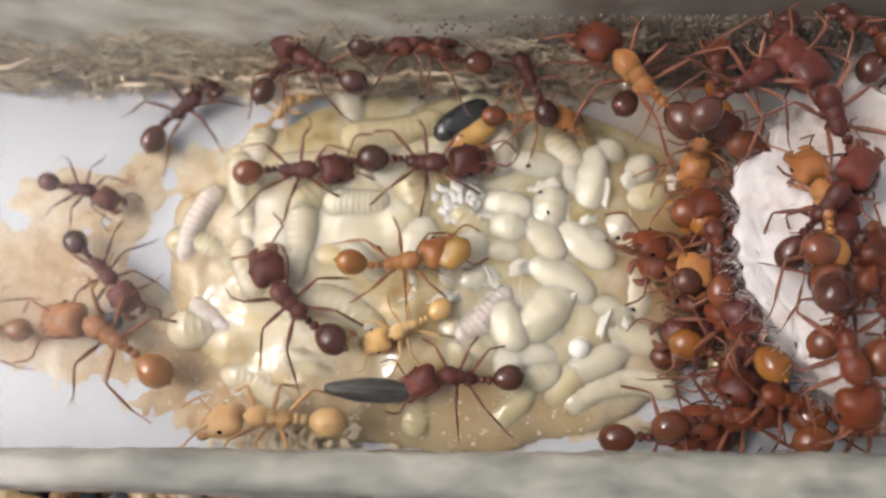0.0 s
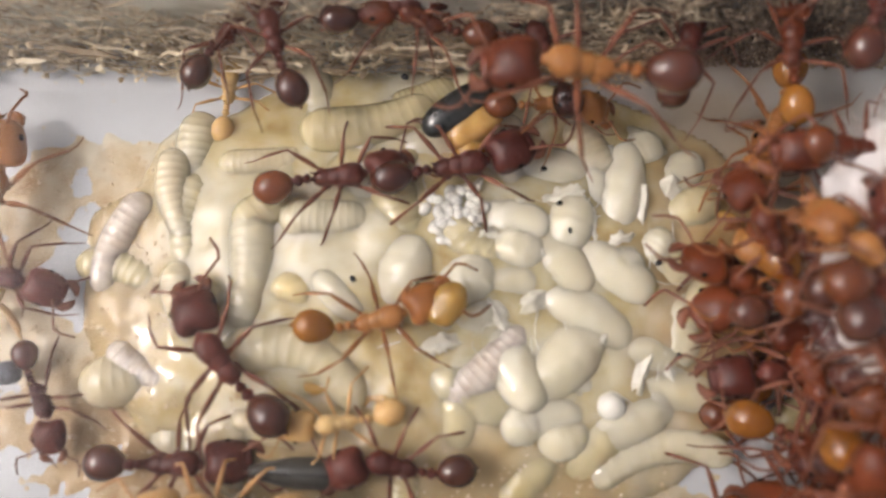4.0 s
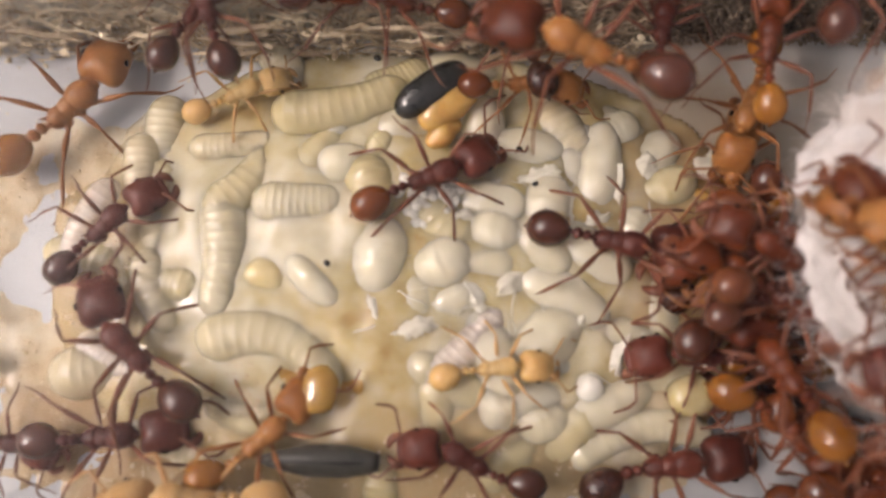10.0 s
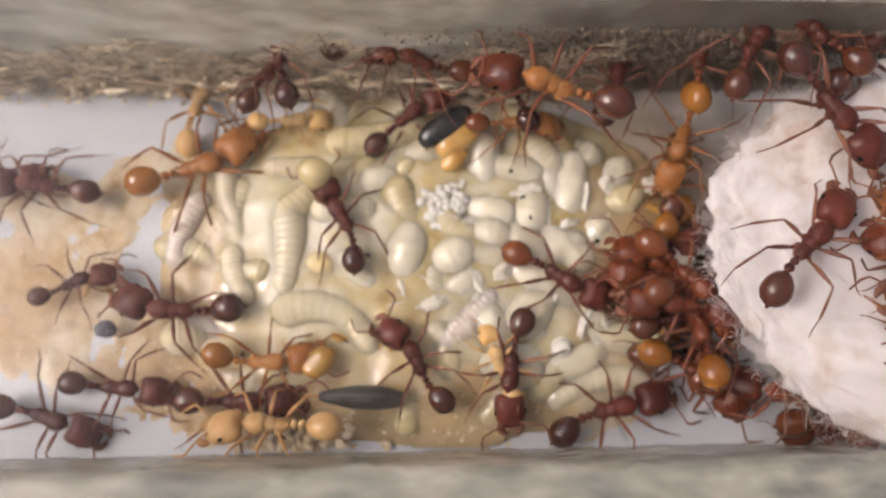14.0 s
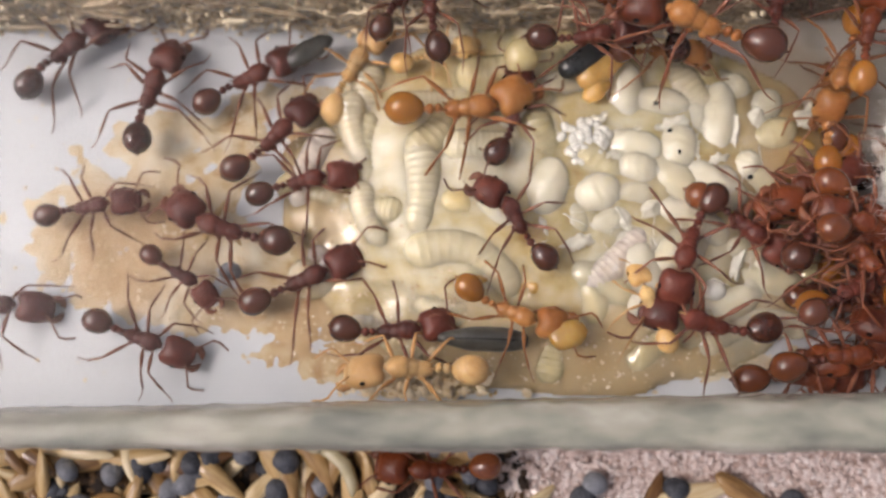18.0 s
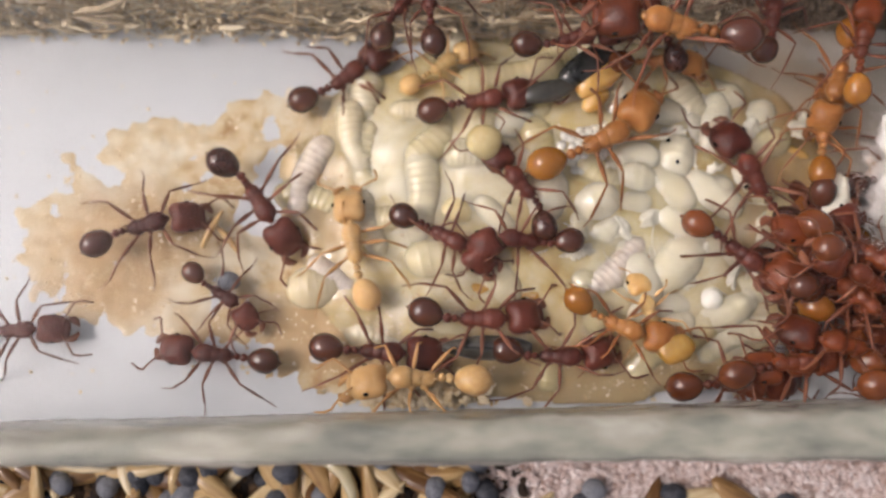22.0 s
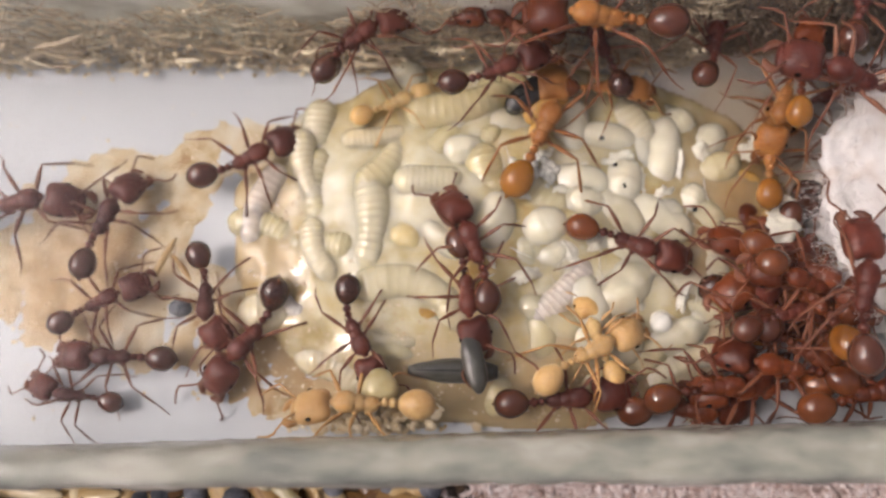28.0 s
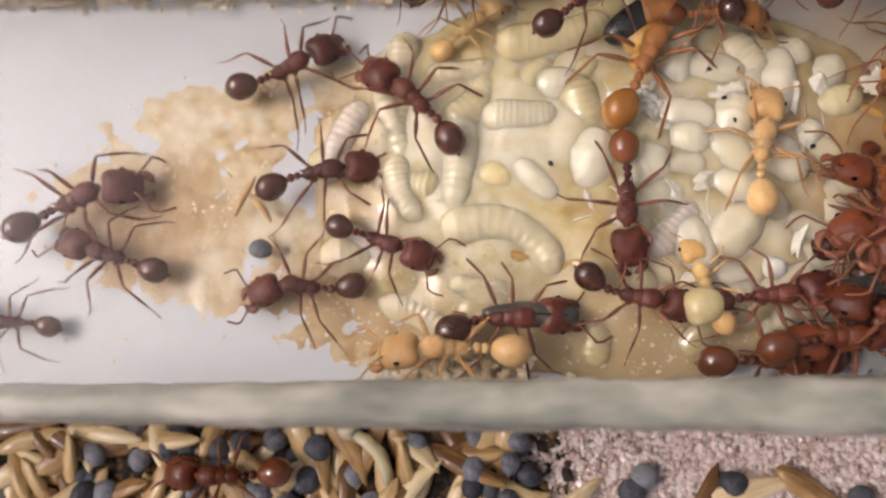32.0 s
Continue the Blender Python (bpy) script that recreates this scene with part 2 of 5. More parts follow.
WALLDIRT = grained("wall_dirt", [(0.2, (0.130, 0.098, 0.068)), (0.5, (0.220, 0.170, 0.118)), (0.8, (0.360, 0.290, 0.205))], 900, 0.9, 0.4, per_island=0.45)
HUSK = grained("grass_seed_husk", [(0.22, (0.14, 0.066, 0.022)), (0.42, (0.40, 0.24, 0.092)), (0.6, (0.62, 0.44, 0.20)), (0.85, (0.82, 0.69, 0.43))], 700, 0.35, 1.0, coat=0.4, per_thing=0.65, stretch=0.15)
POPPY = grained("poppy_seed", [(0.25, (0.032, 0.036, 0.045)), (0.5, (0.095, 0.103, 0.122)), (0.8, (0.24, 0.255, 0.28))], 1800, 0.55, 1.0, per_thing=0.6, fine=3)
BLACK = grained("black_husk", [(0.3, (0.008, 0.009, 0.009)), (0.7, (0.045, 0.045, 0.040))], 600, 0.18, 0.3, coat=0.4)
GREYSEED = grained("grey_black_seed", [(0.3, (0.020, 0.020, 0.017)), (0.7, (0.085, 0.080, 0.065))], 500, 0.32, 0.4, coat=0.3)
STRAW = grained("dry_straw", [(0.2, (0.285, 0.215, 0.132)), (0.5, (0.570, 0.470, 0.325)), (0.8, (0.870, 0.775, 0.580))], 500, 0.7, 0.5, per_island=0.6)
COTTON = grained("cotton_wool", [(0.33, (0.370, 0.260, 0.180)), (0.42, (0.555, 0.490, 0.440)), (0.53, (0.655, 0.632, 0.615))], 160, 0.9, 1.0, fine=5)



def stain_and_shade(mat, place, size, colour, break_up):
    """A brown patch with ragged edges, for smears and for shade put into the colour, of the size given, round a place;
    lengths in metres.
    """
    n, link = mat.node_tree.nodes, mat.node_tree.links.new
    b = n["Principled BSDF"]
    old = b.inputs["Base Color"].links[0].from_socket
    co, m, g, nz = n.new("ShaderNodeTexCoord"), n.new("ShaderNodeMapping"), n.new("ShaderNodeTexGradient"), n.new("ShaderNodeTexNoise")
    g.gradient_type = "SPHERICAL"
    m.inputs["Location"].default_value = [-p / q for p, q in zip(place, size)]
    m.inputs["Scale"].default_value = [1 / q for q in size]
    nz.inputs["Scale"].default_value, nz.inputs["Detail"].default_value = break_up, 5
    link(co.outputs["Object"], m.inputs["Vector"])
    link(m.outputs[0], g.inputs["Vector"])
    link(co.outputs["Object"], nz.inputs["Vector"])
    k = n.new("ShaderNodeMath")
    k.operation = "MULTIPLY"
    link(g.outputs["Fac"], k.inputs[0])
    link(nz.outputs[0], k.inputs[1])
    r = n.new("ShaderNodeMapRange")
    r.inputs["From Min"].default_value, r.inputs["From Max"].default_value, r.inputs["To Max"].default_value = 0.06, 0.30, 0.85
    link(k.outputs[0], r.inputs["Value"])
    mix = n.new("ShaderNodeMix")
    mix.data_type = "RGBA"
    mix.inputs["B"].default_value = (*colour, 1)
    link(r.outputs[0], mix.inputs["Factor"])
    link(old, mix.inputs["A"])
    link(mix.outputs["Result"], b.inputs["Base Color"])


stain_and_shade(MOUND, (0.0075, -0.0030, 0.0035), (0.0200, 0.0052, 0.02), (0.480, 0.365, 0.205), 330)
stain_and_shade(MOUND, (0.0210, 0.0050, 0.0035), (0.0070, 0.0140, 0.02), (0.370, 0.240, 0.110), 300)
stain_and_shade(MOUND, (-0.0062, 0.0050, 0.0030), (0.0045, 0.0120, 0.02), (0.480, 0.365, 0.200), 330)
stain_and_shade(CRUMBBED, (-0.0155, 0.0035, 0.0026), (0.0062, 0.0055, 0.02), (0.390, 0.255, 0.115), 520)
stain_and_shade(CRUMBBED, (-0.0040, -0.0005, 0.0026), (0.0100, 0.0034, 0.02), (0.410, 0.280, 0.135), 520)
stain_and_shade(WHITE, (0.0205, 0.0105, 0.0024), (0.0115, 0.0125, 0.02), (0.36, 0.285, 0.19), 180)
# brown smear on the back wall, with the wall's shade painted into it
stain_and_shade(DIRTGLASS, (0.025, 0.0168, 0.009), (0.019, 0.02, 0.016), (0.105, 0.080, 0.058), 260)

# ---- ground and nest ----
FLOOR, NEAR, FAR, TOP = 2.4, -4.2, 16.4, 13.0


def support(x, y):
    """Height of what lies on the nest floor: brood heap and crumb bed."""
    r = ((x - 8) / 15.5) ** 2 + ((y - 6) / 10.5) ** 2
    q = ((x + 9) / 11.5) ** 2 + ((y - 6.5) / 6.5) ** 2
    return FLOOR + max(2.1 * max(0, 1 - r) ** 0.6, 0.5 * max(0, 1 - q) ** 0.5)


def slab(name, x0, x1, y0, y1, z0, z1, mat, bevel=0.25, label="", category=""):
    bm = bmesh.new()
    bmesh.ops.create_cube(bm, size=1, matrix=Matrix.Translation(((x0 + x1) / 2, (y0 + y1) / 2, (z0 + z1) / 2)) @ Matrix.Diagonal((x1 - x0, y1 - y0, z1 - z0, 1)))
    if bevel:
        bmesh.ops.bevel(bm, geom=bm.edges[:], offset=bevel, segments=3, affect="EDGES")
    ob = part(name, bm, mat, None, smooth=False)
    return tagged(ob, label, category, kind="structure")


bm = bmesh.new()
bmesh.ops.create_grid(bm, x_segments=2, y_segments=2, size=30000)
tagged(part("ground", bm, SAND, None), "pinkish beige sand floor of the arena", "ground", kind="structure")
slab("floor", -60, 46, NEAR - 0.75, FAR + 0.02, 0.03, FLOOR, WHITE, 0, "smooth white floor of the ant nest channel", "nest floor")
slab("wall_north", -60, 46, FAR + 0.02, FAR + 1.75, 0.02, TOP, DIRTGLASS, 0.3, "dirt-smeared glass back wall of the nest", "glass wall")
slab("wall_east", 46.02, 48, NEAR - 1.75, FAR + 1.75, 0.02, TOP, WALLGLASS, 0.3, "glass end wall behind the cotton plug", "glass wall")
slab("wall_west", -62, -60.02, NEAR - 1.75, FAR + 1.75, 0.02, TOP, WALLGLASS, 0.3, "glass end wall of the nest channel", "glass wall")


def near_wall():
    """Glass side wall with uneven, glued and worn edges; its inner face leans along its length."""
    bm = bmesh.new()
    sect = [(0.0, 0.02), (0.0, 4), (0.02, 8), (0.0, 11.4), (-0.05, 12.2), (-0.18, 12.7), (-0.45, 12.95), (-0.9, 13.0),
            (-1.3, 13.0), (-1.6, 12.93), (-1.8, 12.7), (-1.92, 12.3), (-1.95, 11.4), (-1.95, 6), (-1.95, 0.02)]
    rings = []
    for i in range(425):
        x = -60 + i * 0.25
        ring = []
        for k, (d, z) in enumerate(sect):
            lean = (0.021 * min(max(x, -40), 30) - 0.17) if d > -0.85 else 0
            n = noise.noise((x * 0.35, d * 1.2, z * 0.3)) * 0.16 + noise.noise((x * 1.5, d * 2.0, z * 0.8)) * 0.09 + noise.noise((x * 3.5, d * 4.0, z)) * 0.05
            ring.append(bm.verts.new((x, NEAR - 0.02 + d + lean + (n if 0 < k < 14 else 0), min(z + (0.6 * n if 4 < k < 11 else 0), 13.0))))
        rings.append(ring)
    for a, b in zip(rings, rings[1:]):
        for k in range(len(sect) - 1):
            bm.faces.new((a[k], a[k + 1], b[k + 1], b[k]))
        bm.faces.new((a[-1], a[0], b[0], b[-1]))
    bm.faces.new(rings[0][::-1])
    bm.faces.new(rings[-1])
    bmesh.ops.recalc_face_normals(bm, faces=bm.faces[:])
    return tagged(part("wall_south", bm, WALLGLASS, None), "smeared greenish glass side wall of the nest", "glass wall", kind="structure")


near_wall().visible_shadow = False
lid = slab("ceiling", -62, 48, NEAR - 1.7, FAR + 1.7, TOP + 0.01, TOP + 0.9, GLASS, 0, "thin clear glass cover over the nest", "glass cover")
lid.visible_shadow = False
# rounded fillets where the white floor meets the walls
for name, y, s in (("trim_north", FAR, -1),):
    bm = bmesh.new()
    rings = []
    for x in (-60, -20, 0, 20, 46):
        rings.append([bm.verts.new((x, y + s * 1.6 * (1 - math.sin(a)), FLOOR + 0.004 + 1.6 * (1 - math.cos(a)))) for a in (math.pi / 2 * k / 8 for k in range(9))])
    for a, b in zip(rings, rings[1:]):
        for k in range(8):
            bm.faces.new((a[k], b[k], b[k + 1], a[k + 1]))
    tagged(part(name, bm, WHITE, None), "rounded white edge of the nest floor", "floor edge", kind="structure")


def scatter(name, mat, count, place, size, seed, flat=1.0, label="", category=""):
    """Many small rough grains in one mesh. place(rng) gives x, y, z or None."""
    rng = np.random.default_rng(seed)
    tmp = bmesh.new()
    bmesh.ops.create_icosphere(tmp, subdivisions=1, radius=1)
    base = np.array([v.co[:] for v in tmp.verts])
    faces = np.array([[v.index for v in f.verts] for f in tmp.faces])
    tmp.free()
    vs, fs, k = [], [], 0
    for _ in range(count):
        p = place(rng)
        if p is None:
            continue
        s = size[0] + (size[1] - size[0]) * rng.random() ** 1.7
        q = base * (1 + 0.28 * rng.standard_normal((len(base), 1))) * s * np.array([1.25, 1, flat])
        a = rng.random() * 6.283
        c, sn = math.cos(a), math.sin(a)
        q = q @ np.array([[c, sn, 0], [-sn, c, 0], [0, 0, 1]])
        vs.append(q + np.array(p))
        fs.append(faces + k * len(base))
        k += 1
    me = bpy.data.meshes.new(name)
    me.from_pydata((np.concatenate(vs) * MM).tolist(), [], np.concatenate(fs).tolist())
    me.materials.append(mat)
    return tagged(new(name, me), label, category, kind="stuff")


# sand and chaff beside the near wall
scatter("sand", GRAIN, 15000, lambda r: (2.5 + 36 * r.random() ** 0.9, -6.1 - 6.5 * r.random(), 0.04 + 0.30 * r.random()), (0.08, 0.21), 3, 0.85, "coarse pink and beige sand grains", "sand")
scatter("chaff", SOIL, 9000, lambda r: (-36 + 39.5 * r.random() + 2.5 * r.random() ** 3, -6.1 - 6.5 * r.random(), 0.05 + 0.35 * r.random()), (0.12, 0.45), 4, 0.5, "dark brown chaff between the seeds", "chaff")


# ---- brood heap ----
def heightfield(name, mat, x0, x1, y0, y1, step, height, label, category):
    bm = bmesh.new()
    nx, ny = int((x1 - x0) / step) + 1, int((y1 - y0) / step) + 1
    g = [[bm.verts.new((x0 + i * step, y0 + j * step, height(x0 + i * step, y0 + j * step))) for j in range(ny)] for i in range(nx)]
    for i in range(nx - 1):
        for j in range(ny - 1):
            q = (g[i][j], g[i + 1][j], g[i + 1][j + 1], g[i][j + 1])
            if max(v.co.z for v in q) > FLOOR - 0.12:
                bm.faces.new(q)
    bmesh.ops.delete(bm, geom=[v for v in bm.verts if not v.link_faces], context="VERTS")
    return tagged(part(name, bm, mat, None), label, category, kind="stuff")


def bed(x, y):
    n = noise.noise((x * 0.55, y * 0.55, 1.0)) * 0.5 + noise.noise((x * 1.6, y * 1.6, 4.0)) * 0.16
    r = ((x - 8) / 15.2) ** 2 + ((y - 6) / 10.2) ** 2 + 0.12 * noise.noise((x * 0.35, y * 0.35, 9.0))
    return min(FLOOR + 2.1 * max(0, 1 - r) ** 0.6 + 0.10 + 0.5 * n, support(x, y) + 0.24) if r < 1 else FLOOR - 0.3


heightfield("brood_bed", MOUND, -9, 25, -4.1, 16.3, 0.22, bed, "cream moist heap under the brood", "brood heap")


def crumb_mask(x, y):
    """Above zero where tan crumbs lie on the floor."""
    a = 1 - ((x + 10.5) / 10.5) ** 2 - ((y - 4.3) / 5.6) ** 2
    b = 1 - ((x + 6.5) / 4.6) ** 2 - ((y - 10.2) / 2.6) ** 2
    c = 1 - ((x + 3.0) / 9.0) ** 2 - ((y - 0.6) / 2.4) ** 2
    d = 1 - ((x + 13.5) / 3.6) ** 2 - ((y - 9.0) / 2.0) ** 2
    e = 1 - ((x - 5.5) / 14.5) ** 2 - ((y + 2.3) / 1.8) ** 2
    hole = 1.0 - ((x + 7.2) / 2.6) ** 2 - ((y - 6.4) / 3.0) ** 2 + 0.5 * noise.noise((x * 0.6, y * 0.6, 11.0))
    n = 0.75 * noise.noise((x * 0.45, y * 0.45, 3.0)) + 0.22 * noise.noise((x * 1.5, y * 1.5, 7.0)) + 0.12 * noise.noise((x * 4.0, y * 4.0, 7.0))
    return max(min(max(a, 0.9 * b, 0.8 * c, 0.8 * d, 0.8 * e), 0.5), -1) + 0.75 * n - 0.12 - max(0, 1.3 * hole)


def crumb_height(x, y):
    m = crumb_mask(x, y)
    return FLOOR + min(0.15, 0.16 * m) + 0.06 * noise.noise((x * 1.3, y * 1.3, 5.0)) + 0.02 * noise.noise((x * 3.4, y * 3.4, 5.0)) if m > -0.4 else FLOOR - 0.3


heightfield("crumb_bed", CRUMBBED, -23, 20, -4.0, 13.5, 0.14, crumb_height, "tan bed of chewed seed crumbs", "crumbs")


def crumb_place(r):
    x, y = -23 + 42 * r.random(), -3.9 + 17 * r.random()
    m = crumb_mask(x, y)
    return (x, y, max(crumb_height(x, y), bed(x, y), FLOOR) + 0.03) if m > -0.12 + 0.45 * r.random() else None


scatter("seed_crumbs", CRUMB, 4600, crumb_place, (0.03, 0.10), 6, 0.3, "loose tan crumbs of chewed seed", "crumbs")
scatter("stray_crumbs", CRUMB, 130, lambda r: (-26 + 30 * r.random(), -3.4 + 18 * r.random(), FLOOR + 0.04), (0.03, 0.10), 8, 0.6, "a few stray crumbs on white floor", "crumbs")


def larva_mesh(length, width, curl, seed, mat):
    """A plump ribbed grub with rounded ends and low wet warts along its back; curl: degrees by which it bends, most of it near the head."""
    bm = bmesh.new()
    n, seg = 90, 22
    pts, rad, a, p = [], [], -radians(curl) / 2, Vector((0, 0, 0))
    step = length / (n - 1)
    for i in range(n):
        s = i / (n - 1)
        pts.append(p.copy())
        p = p + Vector((math.cos(a), math.sin(a), 0)) * step
        a += radians(curl) / (n - 1) * (0.4 + 1.2 * s)
        e = width / length
        cap = math.sqrt(max(0.0, 1 - max(0, 1 - s / e / 0.55) ** 2)) * math.sqrt(max(0.0, 1 - max(0, 1 - (1 - s) / e / 0.5) ** 2))
        rad.append(max(0.02, width / 2 * cap * (1 - 0.22 * max(0, s - 0.4) / 0.6) * (1 + 0.009 * abs(math.sin(s * 13 * math.pi)) - 0.005)))
    mid = sum(pts, Vector()) / n
    tube(bm, [q - mid for q in pts], rad, seg)
    bm.verts.ensure_lookup_table()
    for i in range(n):
        s = i / (n - 1)
        c = pts[i] - mid
        for v in bm.verts[i * seg:(i + 1) * seg]:
            d = v.co - c
            th = math.atan2(d.xy.length, d.z)
            wart = abs(math.sin(s * 13 * math.pi)) ** 8 * math.exp(-((th - 0.45) / 0.16) ** 2)
            v.co = c + d * (1 + 0.09 * wart)
    fuzz(bm, 0.03, 0.8, seed)
    return mesh("larva", bm, mat)


def pupa_mesh(length, width, seed, mat):
    """A pale egg-shaped pupa: a faint neck and waist, and limbs folded along the belly as low ridges."""
    bm = bmesh.new()
    n, seg, flip = 44, 40, 1 if seed % 2 < 1 else -1
    line = [-math.cos(math.pi * (0.015 + 0.97 * k / (n - 1))) for k in range(n)]

    def girth(s):
        return (1 - s * s) ** 0.42 * (1 - 0.03 * math.exp(-((s + 0.42) / 0.12) ** 2) - 0.018 * math.exp(-((s - 0.02) / 0.08) ** 2))

    tube(bm, [(flip * s * length / 2, 0, 0) for s in line], [max(0.03, girth(s)) * width / 2 for s in line], seg)
    bm.verts.ensure_lookup_table()
    for k, s in enumerate(line):
        for v in bm.verts[k * seg:(k + 1) * seg]:
            th = abs(math.atan2(v.co.y, v.co.z))
            up = 0.0
            for q in range(4):
                s0 = -0.70 + 0.16 * q
                if s0 < s < 0.62 + 0.05 * q:
                    up = max(up, math.exp(-((th - (0.98 - 0.20 * q - 0.42 * (s - s0))) / 0.07) ** 2))
            ring = 0.003 * math.sin(22 * s) if s > 0.1 else 0
            f = 1 + 0.05 * up + ring
            v.co.y, v.co.z = v.co.y * f, v.co.z * f * 0.94
    bmesh.ops.transform(bm, matrix=Matrix.Rotation(0.8 * math.sin(seed * 2.4), 4, "X"), verts=bm.verts)
    fuzz(bm, 0.04, 0.9, seed)
    return mesh("pupa", bm, mat)


count = [0]


def rest_z(x, y, w):
    return support(min(max(x, -20), 23), y) - 0.20 * w


def larva(x, y, yaw, length, width, curl=35, mat=None):
    count[0] += 1
    ob = part("larva", larva_mesh(length, width, curl, count[0] * 1.3, mat or CREAM), None, None)
    ob.matrix_basis = at(x, y, rest_z(x, y, width), 0, 0, yaw)
    return tagged(ob, "glossy cream ribbed ant larva in the brood heap", "larva", "larvae")


def pupa(x, y, yaw, length, width, mat=None, label="pale white ant pupa in the brood heap"):
    count[0] += 1
    k = count[0]
    ob = part("pupa", pupa_mesh(length, width, k * 0.9, mat or SNOW), None, None)
    ob.matrix_basis = at(x, y, rest_z(x, y, width), 0, 8 * math.sin(k), yaw)
    return tagged(ob, label, "pupa", "pupae")


def flake(x, y, yaw, length, width):
    """A crumpled shed skin with torn edges."""
    count[0] += 1
    k = count[0]
    bm = bmesh.new()
    bmesh.ops.create_grid(bm, x_segments=30, y_segments=24, size=1)
    out = []
    for f in bm.faces:
        c = f.calc_center_median()
        a = math.atan2(c.y, c.x)
        if c.length > 0.78 + 0.26 * noise.noise((math.cos(a) * 2.2, math.sin(a) * 2.2, k)) + 0.12 * noise.noise((c.x * 9, c.y * 9, k)):
            out.append(f)
    bmesh.ops.delete(bm, geom=out, context="FACES")
    for v in bm.verts:
        a, b = v.co.x * length / 2, v.co.y * width / 2
        v.co = Vector((a, b, 0.30 * noise.noise((a + k * 3.0, b, 0)) + 0.10 * noise.noise((a * 3.2, b * 3.2 + k, 1)) - 0.34 * abs(v.co.y + 0.3 * math.sin(k)) - 0.12 * abs(v.co.x - 0.4 * math.cos(k))))
    bmesh.ops.solidify(bm, geom=bm.faces[:], thickness=0.045)
    ob = part("shed_skin", bm, FLAKE, None)
    ob.matrix_basis = at(x, y, support(x, y) + 0.30, 9 * math.sin(k * 1.7), 9 * math.cos(k * 2.3), yaw)
    return tagged(ob, "crumpled white shed pupal skin on the brood", "shed skin", "shed skins")


def gold(x, y, yaw, length, width, mat=None):
    count[0] += 1
    bm = bmesh.new()
    ball(bm, (0, 0, 0), (length / 2, width / 2, 0.4), seg=26, ring=18, power=0.9)
    fuzz(bm, 0.3, 0.9, count[0])
    ob = part("honey_crumb", bm, mat or GOLD, None)
    ob.matrix_basis = at(x, y, support(x, y) - 0.32, 8, 0, yaw)
    return tagged(ob, "translucent honey-coloured lump among the brood", "food crumb", "food crumbs")


def egg_cluster(x, y, length, width, eggs=32):
    rng = random.Random(5)
    root = new("egg_cluster")
    root.matrix_basis = at(x, y, support(x, y) - 0.12)
    bm = bmesh.new()
    ball(bm, (0, 0, -0.15), (length * 0.42, width * 0.40, 0.4), seg=28, ring=16)
    part("egg_mass", bm, EGGS, root)
    bm = bmesh.new()
    ball(bm, (0, 0, 0), (0.31, 0.24, 0.23), seg=14, ring=9)
    me = mesh("egg", bm, EGGS)
    spots = []
    while len(spots) < eggs:
        a, r = rng.random() * 6.283, math.sqrt(rng.random())
        p = (r * math.cos(a) * length / 2 * (1 + 0.2 * math.sin(3 * a)), r * math.sin(a) * width / 2)
        near = min((math.hypot(p[0] - q[0], p[1] - q[1]) for q in spots), default=9)
        if near > 0.30 - 0.003 * len(spots):
            spots.append(p)
            part("egg", me, None, root, m=at(*p, 0.42 * math.sqrt(max(0, 1 - 0.8 * r * r)) - 0.08 + 0.12 * rng.random(), rng.random() * 30, rng.random() * 30, rng.random() * 360))
    return tagged(root, "cluster of glossy white ant eggs", "egg cluster")


def husk_ball(x, y, size):
    bm = bmesh.new()
    ball(bm, (0, 0, 0), (size / 2, size / 2, size / 2), seg=16, ring=10)
    fuzz(bm, 0.05, 0.5, x)
    ob = part("empty_shell", bm, EGGS, None)
    ob.matrix_basis = at(x, y, support(x, y) + 0.05)
    return tagged(ob, "round pearly empty shell on the brood", "shell", "shells")


def speck(x, y, yaw, length, width):
    bm = bmesh.new()
    ball(bm, (0, 0, 0), (length / 2, width / 2, 0.09), seg=8, ring=6)
    fuzz(bm, 0.03, 0.2, x)
    ob = part("frass_speck", bm, BLACK, None)
    ob.matrix_basis = at(x, y, support(x, y) + 0.52, 0, 0, yaw)
    return tagged(ob, "tiny black speck of frass on brood", "speck", "specks")


# larvae that lie open
larva(4.9, 12.9, 18, 6.0, 2.0, 40, CREAM).location.z += 0.45 * MM
larva(0.2, 6.4, -96, 5.3, 2.0, -36, MILK)
larva(-2.4, 5.0, -62, 3.8, 1.6, 60, CLEARISH)
larva(2.5, 2.6, -34, 6.8, 2.1, -110, MILK)
larva(3.3, 8.6, 2, 4.0, 1.9, 12, MILK)
larva(10.0, 2.6, 47, 4.5, 1.7, 20, LILAC)
larva(-5.6, 7.7, -104, 4.8, 1.6, 50, LILAC)
larva(-4.2, 2.4, -28, 3.2, 1.2, 25, LILAC)
larva(1.3, 0.3, -3, 3.0, 1.0, 14, CLEARISH)
larva(16.9, -0.8, 0, 6.4, 1.6, -75, MILK)
larva(-3.2, 9.6, -70, 4.6, 1.6, 45, CLEARISH)
larva(0.4, 11.2, 10, 3.8, 1.3, 22, CLEARISH)
larva(7.2, 14.2, 32, 3.4, 1.8, 40, CREAM)
